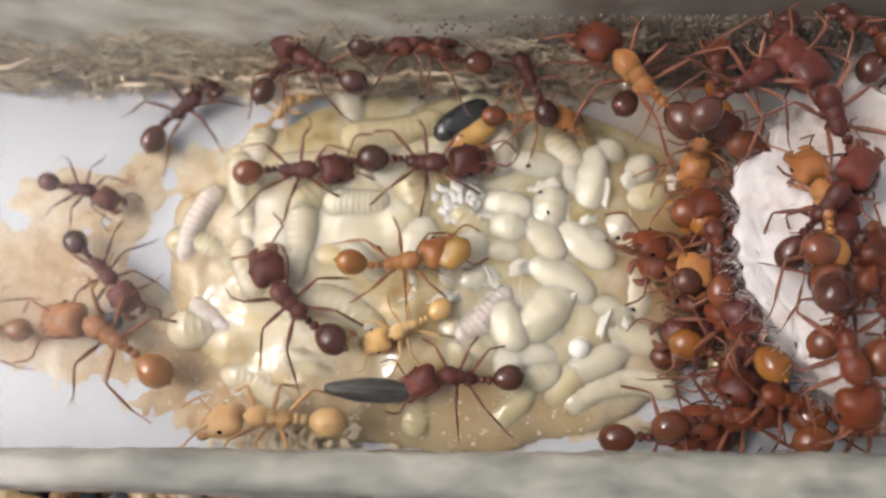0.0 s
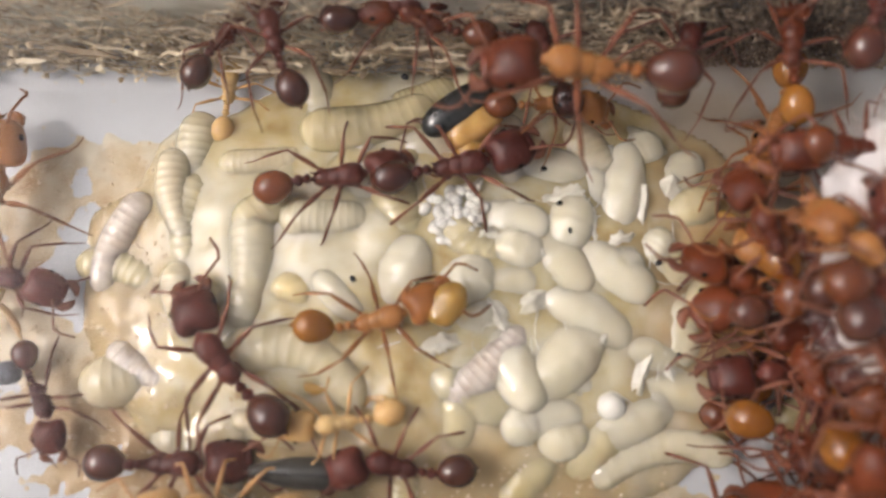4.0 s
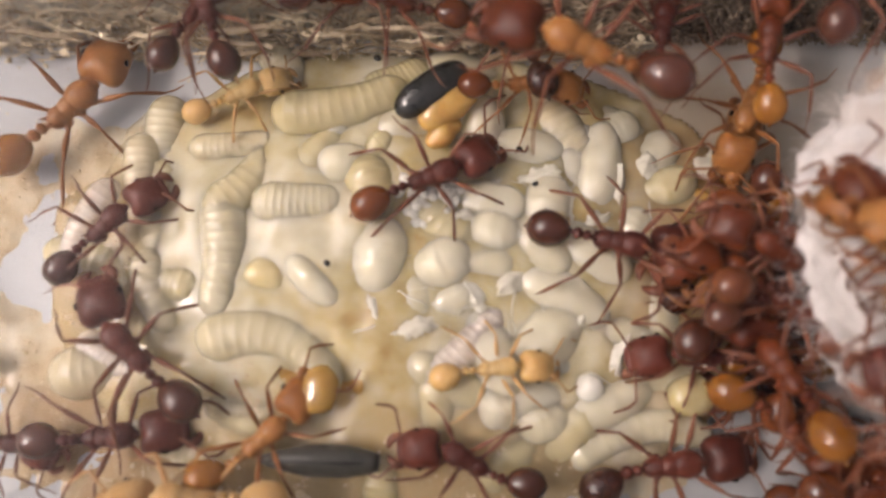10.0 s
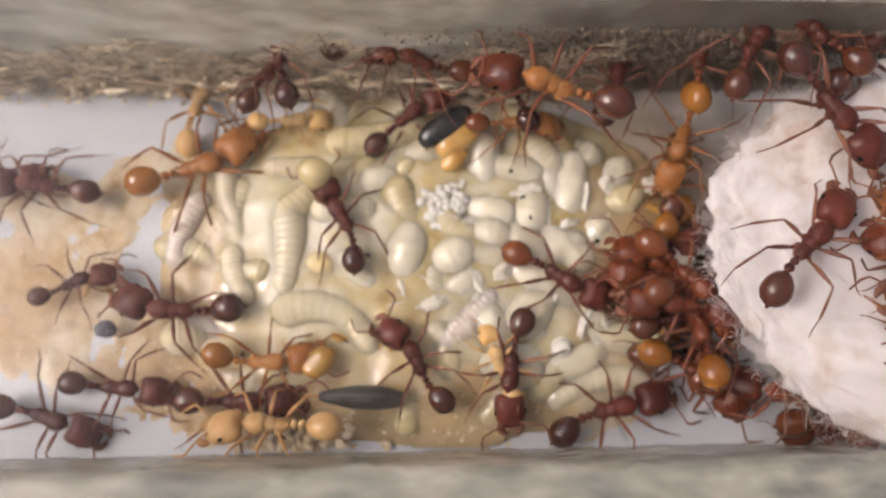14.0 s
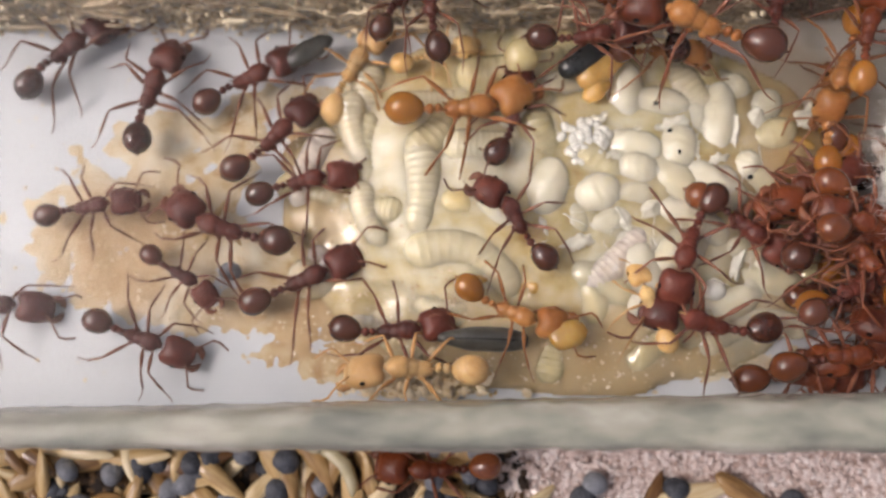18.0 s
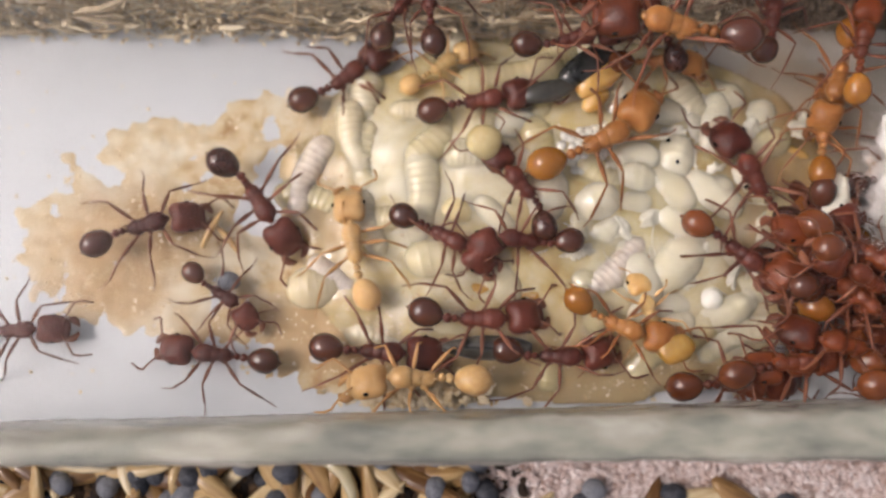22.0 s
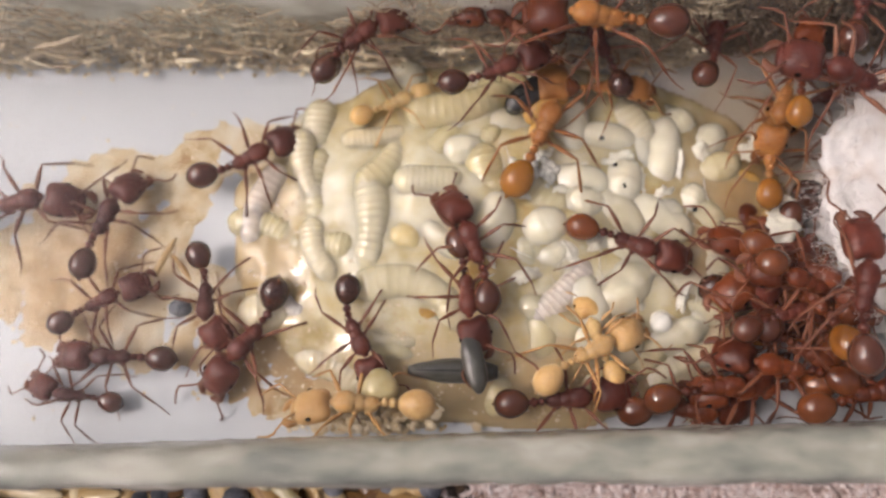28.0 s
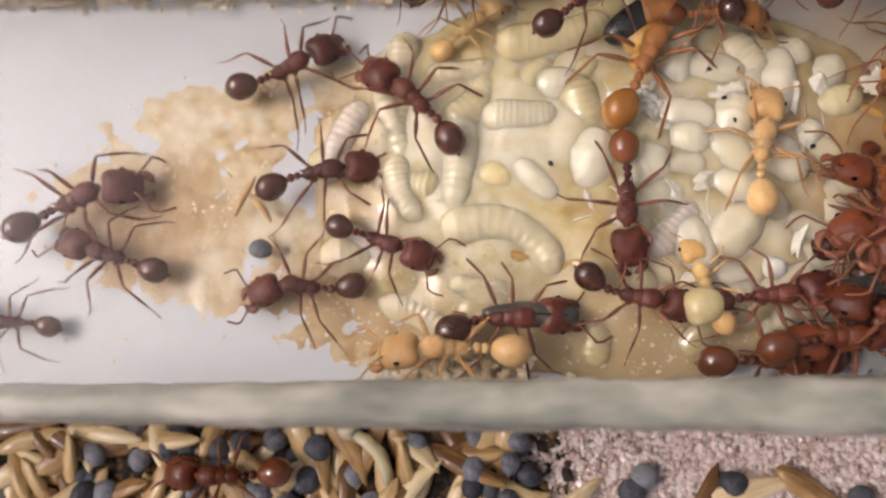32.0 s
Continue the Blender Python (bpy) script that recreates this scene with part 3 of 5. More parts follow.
# pupae, plump and white, limbs folded
pupa(4.05, 5.3, -42, 2.95, 1.55)
pupa(5.1, 10.3, 4, 2.5, 1.85)
pupa(6.55, 11.15, 40, 1.45, 1.2, CREAM)
pupa(6.6, 6.3, 78, 3.4, 2.4)
pupa(9.2, 6.0, 20, 2.6, 2.35)
pupa(11.3, 7.3, -10, 2.4, 2.1, label="white pupa in a torn skin")
pupa(13.4, 8.5, 75, 2.9, 2.3, label="white pupa with dark eye specks")
pupa(12.7, 11.0, -5, 3.7, 1.9, label="white pupa with dark eye specks")
pupa(15.7, 10.1, 80, 4.5, 2.1)
pupa(16.7, 12.0, 30, 2.1, 1.9)
pupa(15.2, 6.6, 12, 2.7, 1.9)
pupa(17.0, 7.6, 60, 1.9, 1.6)
pupa(13.2, 3.0, 46, 4.3, 2.6)
pupa(11.4, 0.4, 28, 2.1, 1.9)
pupa(13.0, -0.1, 13, 2.3, 2.0)
pupa(18.6, 9.4, 20, 2.8, 1.9, CREAM)
pupa(18.8, 5.4, 60, 2.6, 1.9, CREAM)
pupa(8.0, 12.4, 35, 2.8, 1.7, CREAM)
# torn skins
flake(11.4, 7.5, -2, 2.6, 1.9)
flake(8.3, 3.8, 35, 2.9, 1.6)
flake(13.6, 3.7, 46, 3.4, 1.5)
flake(12.8, 2.2, 50, 2.8, 1.1)
flake(15.9, 10.6, 75, 3.4, 1.4)
flake(9.8, 7.7, 20, 1.6, 1.1)
flake(16.3, 2.6, 70, 2.8, 0.8)
flake(17.2, 2.4, 105, 2.6, 0.8)
flake(6.5, 3.7, 110, 2.4, 0.8)
flake(14.9, 4.2, 65, 2.0, 1.0)
flake(13.1, 9.4, 15, 2.4, 1.6)
flake(14.4, 8.2, 100, 2.2, 1.0)
flake(11.0, 8.8, 60, 2.0, 1.1)
flake(16.4, 9.0, 85, 3.0, 0.9)
flake(14.6, 11.6, 10, 2.4, 1.2)
flake(12.0, 5.4, 40, 2.4, 1.2)
flake(10.4, 4.7, 120, 2.0, 1.0)
flake(15.4, 7.6, 30, 2.2, 1.2)
flake(17.6, 9.9, 70, 2.4, 1.3)
flake(9.0, 10.0, 20, 2.0, 1.2)
flake(21.1, 6.0, 80, 3.4, 2.0).location.z += 1.8 * MM
flake(20.6, 10.2, 20, 2.4, 1.6).location.z += 0.8 * MM
# honey-coloured food
gold(3.6, 1.8, 10, 2.0, 1.4)
gold(5.6, 1.3, -12, 1.5, 1.2)
gold(19.5, 4.0, 40, 1.8, 1.5)
gold(20.2, 8.6, 70, 2.2, 1.4)
gold(21.0, 9.9, 20, 1.8, 1.3)
gold(21.5, 6.5, 120, 2.0, 1.5)
gold(2.2, 5.6, 35, 2.6, 1.8, PALEHONEY)
gold(7.4, 4.6, -20, 2.4, 1.5, PALEHONEY)
speck(12.3, 10.7, -10, 0.30, 0.24)
speck(12.9, 9.2, 7, 0.30, 0.24)
speck(13.3, 8.1, -87, 0.48, 0.27)
speck(4.6, 5.9, -47, 0.32, 0.23)
speck(16.9, 6.8, 36, 0.32, 0.25)
speck(17.6, 3.1, -24, 0.31, 0.25)
speck(6.4, 15.1, -29, 0.37, 0.31)

egg_cluster(8.6, 8.7, 2.4, 2.2)
husk_ball(14.9, 1.1, 1.15)


def shreds():
    """Torn strips of old skin and silk between the pupae."""
    rs = random.Random(17)
    bm = bmesh.new()
    for _ in range(44):
        a, r = rs.random() * 6.283, math.sqrt(rs.random())
        x, y = 12.5 + 6.0 * r * math.cos(a), 5.6 + 5.6 * r * math.sin(a)
        d, pts = rs.random() * 6.283, []
        z = support(x, y) - 0.02
        for k in range(6):
            pts.append((x, y, z + 0.22 * math.sin(k * 0.6) + 0.05 * rs.random()))
            d += rs.gauss(0, 0.35)
            x, y = x + 0.32 * math.cos(d), y + 0.32 * math.sin(d)
        w = 0.012 + 0.035 * rs.random() ** 2
        tube(bm, pts, [w * 0.4, w, w, w * 0.8, w, w * 0.3], 5)
    return tagged(part("skin_shreds", bm, FLAKE, None), "thin white torn strips of shed skin on brood", "shed skin", kind="stuff")


shreds()
# more pupae packed between the open ones
rng = random.Random(29)
PACKED = [pupa_mesh(3.2 + 0.4 * k, 1.9 + 0.14 * k, 1.9 + k * 1.7, (SNOW, MILK)[k % 2]) for k in range(5)]
spots = []
for _ in range(400):
    x, y = 9.0 + 9.0 * rng.random(), 0.6 + 12.0 * rng.random()
    if len(spots) < 20 and all(math.hypot(x - u, y - v) > 2.0 for u, v in spots):
        spots.append((x, y))
        tagged(part("pupa", rng.choice(PACKED), None, None, m=at(x, y, support(x, y) - 0.66 - 0.22 * rng.random(), rng.gauss(0, 15), rng.gauss(0, 12), rng.random() * 360)),
               "white pupa packed among others in the heap", "pupa", "pupae")
# the rest of the heap, less sharply seen
rng = random.Random(11)
DEEP = [larva_mesh(4.2 + 0.35 * k, 1.9 + 0.12 * (k % 4), 20 + 18 * k, k * 2.1, (CREAM, MILK, CREAM, CLEARISH)[k % 4]) for k in range(6)]
DEEP_PUPAE = [pupa_mesh(3.2 + 0.4 * k, 2.0 + 0.15 * k, 0.7 + k * 1.3, (MILK, CREAM)[k % 2]) for k in range(4)]
spots = []
for _ in range(900):
    a, r = rng.random() * 6.283, math.sqrt(rng.random())
    x, y, w = 7.6 + 14.0 * r * math.cos(a), 6.1 + 9.4 * r * math.sin(a), 2.6
    if len(spots) > 28 or any(math.hypot(x - u, y - v) < w for u, v in spots):
        continue
    spots.append((x, y))
    young = rng.random() < (0.45 if x > 9 else 0.15)
    z = support(x, y) - 0.70 - 0.3 * rng.random()
    ob = part("pupa" if young else "larva", rng.choice(DEEP_PUPAE if young else DEEP), None, None, m=at(x, y, z, rng.gauss(0, 8), rng.gauss(0, 8), rng.random() * 360))
    if young:
        tagged(ob, "milky pupa half sunk in the brood heap", "pupa", "pupae")
    else:
        tagged(ob, "plump cream larva half sunk in the brood heap", "larva", "larvae")


# ---- cotton plug ----
def plug_point(n, swell=1.0):
    """A point of the plug's skin in the direction n: it overhangs under a nearly flat top."""
    h = math.hypot(n.x, n.y)
    lean = 1 - 0.11 * max(0, 0.75 - n.z)
    r = swell * lean * (1 - abs(n.z) ** 8) ** 0.5 / max(h, 1e-4)
    z = 6.3 + (4.0 if n.z > 0 else 3.9) * math.copysign(abs(n.z) ** 0.8, n.z) * swell
    return Vector((37.2 + n.x * r * 15.5, 5.6 + n.y * r * 11.2, z))


def cotton():
    root = new("cotton_plug")
    bm = bmesh.new()
    bmesh.ops.create_icosphere(bm, subdivisions=6, radius=1)
    for v in bm.verts:
        n = v.co.normalized()
        k = 1 + 0.07 * noise.noise(n * 2.0 + Vector((3, 1, 0))) + 0.06 * noise.noise(n * 6.0) + 0.045 * noise.noise(n * 14.0) + 0.025 * noise.noise(n * 37.0) + 0.012 * noise.noise(n * 80.0)
        p = plug_point(n, k)
        v.co = Vector((p.x, max(NEAR + 0.1, min(FAR - 0.1, p.y)), max(FLOOR, min(10.4 + 0.5 * noise.noise(p * 0.5) + 0.3 * noise.noise(p * 1.6), p.z))))
    part("wad", bm, COTTON, root)
    rr = random.Random(3)
    bm = bmesh.new()
    for _ in range(2600):
        a = Vector((-abs(rr.gauss(0, 1)) - 0.15, rr.gauss(0, 1), rr.gauss(0.5, 0.8))).normalized()
        p = plug_point(a, 1.0 + 0.05 * rr.random())
        if not (NEAR + 0.2 < p.y < FAR - 0.2 and p.z > FLOOR + 0.1):
            continue
        d = Vector((rr.gauss(0, 1), rr.gauss(0, 1), rr.gauss(0, 0.7))).normalized()
        pts = []
        for k in range(5):
            pts.append(p.copy())
            d = (d + Vector((rr.gauss(0, .5), rr.gauss(0, .5), rr.gauss(0, .4))) * 0.6).normalized()
            p = p + d * 0.32
            p.z = max(min(p.z, 12.8), FLOOR + 0.05)
            p.y = max(min(p.y, FAR - 0.1), NEAR + 0.1)
        tube(bm, pts, [0.008] * 5, 3)
    tagged(part("loose_fibres", bm, COTTON, root), kind="stuff")
    return tagged(root, "fluffy off-white cotton wool plug closing the nest", "cotton plug")


cotton()


# ---- straw litter along the back wall ----
def litter():
    rr = random.Random(8)
    bm = bmesh.new()
    for _ in range(9500):
        x = -50 + 68 * rr.random()
        h = rr.random()
        p = Vector((x, FAR - 0.25 - 0.75 * (1 - h) * rr.random(), FLOOR + 0.3 + 7.2 * h ** 1.25 * (0.75 + 0.35 * noise.noise((x * 0.2, 0, 0)))))
        d = Vector((rr.gauss(0, 1), rr.gauss(0, 0.12), rr.gauss(0, 0.6))).normalized()
        ln, w = 0.4 + 1.7 * rr.random() ** 2, 0.010 + 0.05 * rr.random() ** 2.5
        pts = [p + d * ln * (k / 3 - 0.5) + Vector((0, 0, 0.25 * ln * math.sin(k * 1.1 + x))) * 0.35 for k in range(4)]
        for q in pts:
            q.y = min(max(q.y, FAR - 1.4), FAR - 0.08)
            q.z = max(q.z, FLOOR + 0.1)
        tube(bm, pts, [w * 0.5, w, w * 0.9, w * 0.3], 4)
    for _ in range(60):
        x = -50 + 64 * rr.random()
        z, a, ln = FLOOR + 0.8 + 3.4 * rr.random(), rr.gauss(0, 0.3), 1.2 + 2.2 * rr.random()
        pts = [(x + (k / 4 - 0.5) * ln * math.cos(a), FAR - 0.9 - 0.3 * rr.random(), z + (k / 4 - 0.5) * ln * math.sin(a)) for k in range(5)]
        w = 0.06 + 0.12 * rr.random()
        tube(bm, pts, [w * 0.3, w, w, w * 0.9, w * 0.2], 5)
    return tagged(part("straw_litter", bm, STRAW, None, smooth=False), "matted dry straw and fluff along the back glass", "straw litter", kind="stuff")


litter()
scatter("litter_crumbs", STRAW, 1800, lambda r: (-48 + 66 * r.random(), FAR - 0.1 - 1.2 * r.random() ** 2, FLOOR + 0.1 + 3.2 * r.random() ** 1.6), (0.04, 0.18), 21, 0.8, "tan crumbs clinging under the straw litter", "crumbs")


scatter("wall_dirt", WALLDIRT, 15000, lambda r: (21.5 + 5.5 * r.standard_normal(), FAR - 0.02 - 0.35 * r.random() ** 2, FLOOR + 0.9 + 6.8 * r.random() ** 1.4), (0.02, 0.09), 23, 0.9, "dark brown dirt stuck to the back glass", "dirt")

# ---- seeds outside ----
def husk_mesh(length, width, seed):
    bm = bmesh.new()
    n = 12
    pts = [((k / (n - 1) - 0.5) * length, 0.06 * length * math.sin(k / (n - 1) * 3.14 + seed), 0) for k in range(n)]
    rad = [max(0.02, width / 2 * math.sin(math.pi * (k / (n - 1)) ** 0.85) ** 0.75) for k in range(n)]
    tube(bm, pts, rad, 10)
    for v in bm.verts:
        v.co.z *= 0.62
        v.co += v.co * 0.07 * math.cos(math.atan2(v.co.z, v.co.y) * 5)
    bmesh.ops.bevel(bm, geom=[e for e in bm.edges if e.is_boundary], offset=0.01)
    fuzz(bm, 0.05, 0.7, seed)
    return mesh("grass_seed", bm, HUSK)


HUSKS = [husk_mesh(3.0 + 0.45 * k, 1.0 + 0.1 * (k % 3), k * 1.9) for k in range(5)]


def poppy_mesh(seed):
    bm = bmesh.new()
    v = ball(bm, (0, 0, 0), (0.72, 0.62, 0.58), seg=24, ring=16)
    for p in v:
        p.co.y -= 0.10 * (p.co.x / 0.72) ** 2
    fuzz(bm, 0.035, 0.2, seed)
    return mesh("poppy_seed", bm, POPPY)


POPPIES = [poppy_mesh(k * 2.3) for k in range(3)]


def poppy_seed(x, y, z, yaw=0, size=1.0):
    count[0] += 1
    ob = part("poppy_seed", POPPIES[count[0] % 3], None, None)
    ob.matrix_basis = at(x, y, z, 30 * math.sin(count[0]), 20, yaw) @ Matrix.Scale(size, 4)
    return tagged(ob, "small blue-grey poppy seed", "seed", "poppy seeds")


def grass_seed(x, y, z, yaw, tilt=0, k=0, size=1.0):
    ob = part("grass_seed", HUSKS[k % 5], None, None)
    ob.matrix_basis = at(x, y, z, tilt * 2, tilt, yaw) @ Matrix.Scale(size, 4)
    return tagged(ob, "golden dry grass seed in its husk", "seed", "grass seeds")


for k in range(150):
    x, y = -34 + 40 * rng.random(), -6.75 - 5.2 * rng.random()
    if x > 2.5 and rng.random() < (x - 2.5) / 5:
        continue
    grass_seed(x, y, 0.45 + 0.75 * rng.random(), rng.gauss(-15, 55), rng.gauss(0, 9), k, 0.85 + 0.35 * rng.random())
for k in range(165):
    x, y = -34 + 41 * rng.random(), -6.6 - 5.4 * rng.random()
    c = noise.noise((x * 0.35, y * 0.5, 6.0))
    if c < -0.12 or x > 4:
        continue
    poppy_seed(x, y, 0.5 + 0.8 * rng.random(), rng.random() * 360, 0.78 + 0.3 * rng.random())
for x, y in ((9.3, -8.6), (8.7, -9.3), (13.5, -8.9), (19.5, -9.5)):
    poppy_seed(x, y, 0.75, x * 40)
for x, y, a in ((14.5, -9.2, 20), (17.2, -9.0, -35), (12.0, -9.8, 60)):
    grass_seed(x, y, 0.7, a, 3, int(x))
poppy_seed(-9.5, 2.1, FLOOR + 0.95, 0, 0.8)
# pale sprouted seed against the glass
bm = bmesh.new()
ball(bm, (0, 0, 0), (0.62, 0.55, 0.5))
tube(bm, [(0.3, -0.2, 0.1), (0.9, -0.5, 0.3), (1.5, -1.0, 0.2), (1.9, -1.9, 0.1), (2.0, -2.8, 0.0)], [0.3, 0.34, 0.36, 0.3, 0.08], 9)
ob = part("sprouted_seed", bm, CREAM, None)
ob.matrix_basis = at(-5.2, -6.6, 1.2)
tagged(ob, "pale sprouted seed lying against the glass wall", "seed")


def blade(x, y, yaw, length, width):
    bm = bmesh.new()
    tube(bm, [(-length / 2, 0, 0), (-length / 6, 0.05, 0.12), (length / 6, 0, 0.2), (length / 2, -0.1, 0.35)], [width * 0.3, width / 2, width / 2, width * 0.15], 6)
    ob = part("straw_piece", bm, HUSK, None)
    ob.matrix_basis = at(x, y, support(x, y) + 0.25, 0, 0, yaw)
    return tagged(ob, "short piece of golden straw on crumbs", "straw", "straw pieces")


blade(-10.5, 4.8, 64, 2.2, 0.4)
blade(-9.6, 4.2, -47, 1.9, 0.35)


# ---- beetle and the long dark seed ----
def beetle():
    root = new("dead_beetle")
    root.matrix_basis = at(8.7, 13.0, 5.4, 0, 0, 36)
    bm = bmesh.new()
    v = ball(bm, (0, 0, 0), (1.75, 0.72, 0.6), seg=20, ring=14, power=0.8)
    for p in v:
        p.co.z -= 0.12 * (p.co.x / 1.75) ** 2
    part("wing_case", bm, BLACK, root, "glossy black wing case")
    bm = bmesh.new()
    ball(bm, (0.2, -0.85, -0.25), (1.45, 0.75, 0.55), seg=18, ring=12, power=0.85)
    fuzz(bm, 0.1, 0.8, 2)
    part("abdomen", bm, GOLD, root, "orange translucent abdomen")
    bm = bmesh.new()
    ball(bm, (-0.6, -1.7, -0.5), (0.9, 0.5, 0.4), seg=14, ring=10)
    fuzz(bm, 0.15, 0.6, 4)
    part("torn_side", bm, GOLD, root, "torn orange side")
    return tagged(root, "dead beetle with black wing case and orange body", "beetle")


beetle()


def long_seed():
    root = new("long_dark_seed")
    bm = bmesh.new()
    n = 16
    tube(bm, [((k / (n - 1) - 0.5) * 4.4, 0, 0) for k in range(n)], [max(0.06, 0.72 * math.sin(math.pi * (0.06 + 0.9 * k / (n - 1))) ** 0.5 * (1 - 0.3 * k / n)) for k in range(n)], 14)
    fuzz(bm, 0.05, 0.8, 3)
    part("hull", bm, GREYSEED, root)
    bm = bmesh.new()
    tube(bm, [((k / 9 - 0.5) * 3.8, 0.02, 0.70 * math.sin(math.pi * (0.1 + 0.8 * k / 9)) ** 0.5 * (1 - 0.3 * k / 9)) for k in range(10)], [0.05] * 10, 6)
    part("seam", bm, BLACK, root)
    return tagged(root, "long grey-black seed at the glass side", "seed")


LONG = long_seed()

# ---- ants ----
def leg_mesh(row, side, skin, bent=0):
    """row 0 front, 1 middle, 2 hind; the hip is the origin, the feet reach 1.0 below it. bent: 0 to 2, how the knee turns."""
    bm = bmesh.new()
    k = (1.0, 1.0, 1.2)[row]
    ways = [radians(a + (0, -9, 8)[bent] * (i - 0.4)) for i, a in enumerate(((52, 22, 8), (88, 104, 112), (128, 150, 160))[row])]
    bones = [(0.15, -0.06, 0.115, 0), (0.32, -0.04, 0.07, 0), (0.42, 0.06, 0.10, 0), (0.66, 0.22, 0.125, 0), (1.0, 0.40, 0.10, 0), (1.25, 0.51, 0.06, 0), (1.31, 0.53, 0.065, 0),
             (0.06, 0.52, 0.052, 1), (0.24, 0.35, 0.06, 1), (0.68, -0.14, 0.08, 1), (0.94, -0.46, 0.066, 1), (1.0, -0.53, 0.05, 1),
             (0.06, -0.60, 0.036, 2), (0.34, -0.85, 0.036, 2), (0.50, -0.93, 0.033, 2), (0.72, -0.99, 0.02, 2)]
    pts, start, tip, bone = [(0, 0, 0)], (0, 0), (0, 0), 0
    for d, z, _, b in bones:
        if b != bone:
            start, bone = tip, b
        tip = (start[0] + d * k * math.cos(ways[b]), start[1] + d * k * math.sin(ways[b]))
        pts.append((tip[0], side * tip[1], z))
    tube(bm, pts, [0.10] + [r * 0.88 for _, _, r, _ in bones], 7)
    return mesh("leg", bm, skin["limb"])


def antenna_mesh(side, skin):
    bm = bmesh.new()
    tube(bm, [(0, 0, 0), (0.35, side * 0.35, 0.12), (0.75, side * 0.85, 0.08), (0.85, side * 0.98, 0.02), (1.2, side * 1.0, -0.12), (1.75, side * 0.8, -0.3)],
         [0.045, 0.05, 0.05, 0.055, 0.06, 0.045], 6)
    return mesh("antenna", bm, skin["limb"])


KIT = {}


def kit(colour):
    if colour in KIT:
        return KIT[colour]
    s = SKIN[colour]
    k = {}
    bm = bmesh.new()
    v = ball(bm, (0, 0, 0), (1, 1, 1), seg=28, ring=18)
    for p in v:
        c, n = math.hypot(p.co.x, p.co.y), p.co.copy()
        if c > 1e-5:
            q = (abs(n.x / c) ** 3.8 + abs(n.y / c) ** 3.8) ** (-1 / 3.8)
            n.x, n.y = n.x * q, n.y * q
        u = n.x
        w = 1.02 - 0.02 * u - 0.05 * max(0, u) ** 2 - 0.05 * max(0, -u) ** 3
        p.co = Vector((0.90 + 0.85 * u, 0.78 * n.y * w, 0.62 * n.z * (1 - 0.15 * max(0, u))))
        if u < -0.5:
            p.co.x += 0.13 * math.exp(-(p.co.y / 0.34) ** 2) * (-u - 0.5) / 0.5
    fuzz(bm, 0.02, 0.18, 3)
    ball(bm, (1.64, 0, 0.02), (0.24, 0.56, 0.24), seg=14, ring=8, power=0.85)
    k["head"] = mesh("head", bm, s["body"])
    for side in (-1, 1):
        bm = bmesh.new()
        tube(bm, [(-0.1, 0, 0), (0.08, side * 0.08, -0.01), (0.26, side * 0.10, -0.03), (0.42, -side * 0.02, -0.06), (0.54, -side * 0.22, -0.09), (0.58, -side * 0.34, -0.1)], [0.14, 0.19, 0.21, 0.19, 0.11, 0.02], 9)
        for p in bm.verts:
            p.co.z *= 0.65
        k["mandible", side] = mesh("mandible", bm, s["limb"])
        bm = bmesh.new()
        ball(bm, (0, 0, 0), (0.13, 0.07, 0.12), seg=10, ring=7)
        k["eye", side] = mesh("eye", bm, EYE)
        k["antenna", side] = antenna_mesh(side, s)
        for row in range(3):
            for bent in range(3):
                k["leg", row, side, bent] = leg_mesh(row, side, s, bent)
    bm = bmesh.new()
    ball(bm, (0.62, 0, 0.06), (0.58, 0.48, 0.42), seg=18, ring=12, power=0.92)
    ball(bm, (0.12, 0, 0.02), (0.50, 0.37, 0.36), seg=16, ring=10, power=0.9)
    ball(bm, (-0.38, 0, -0.02), (0.48, 0.35, 0.34), seg=16, ring=10, power=0.9)
    ball(bm, (1.1, 0, 0.0), (0.22, 0.20, 0.2), seg=12, ring=8)
    for side in (-1, 1):
        for x in (0.75, 0.2, -0.35):
            ball(bm, (x, side * 0.27, -0.18), (0.2, 0.17, 0.2), seg=10, ring=7)
        tube(bm, [(-0.72, side * 0.13, 0.18), (-0.92, side * 0.17, 0.36)], [0.06, 0.012], 5)
    fuzz(bm, 0.035, 0.16, 5)
    k["thorax"] = mesh("thorax", bm, s["body"])
    bm = bmesh.new()
    tube(bm, [(0.1, 0, -0.1), (-0.12, 0, -0.06), (-0.28, 0, -0.02)], [0.10, 0.09, 0.12], 9)
    ball(bm, (-0.33, 0, 0.06), (0.17, 0.19, 0.26), seg=12, ring=8)
    ball(bm, (-0.66, 0, 0.0), (0.2, 0.23, 0.22), seg=12, ring=8)
    tube(bm, [(-0.4, 0, 0.0), (-0.9, 0, 0.0)], [0.09, 0.11], 8)
    k["petiole"] = mesh("petiole", bm, s["body"])
    bm = bmesh.new()
    v = ball(bm, (-0.82, 0, 0.03), (0.83, 0.68, 0.63), seg=30, ring=24)
    for p in v:
        u = (p.co.x + 0.82) / 0.86
        w = 1 - 0.12 * u - 0.10 * max(0, -u - 0.4)
        r = 1 - 0.022 * (((u + 0.35) * -3.2) % 1.0 if u < -0.35 else 0.0)
        p.co.y, p.co.z = p.co.y * w * r, p.co.z * w * r
    tube(bm, [(-1.6, 0, -0.06), (-1.76, 0, -0.12)], [0.14, 0.03], 8)
    k["gaster"] = mesh("gaster", bm, s["gaster"])
    KIT[colour] = k
    return k


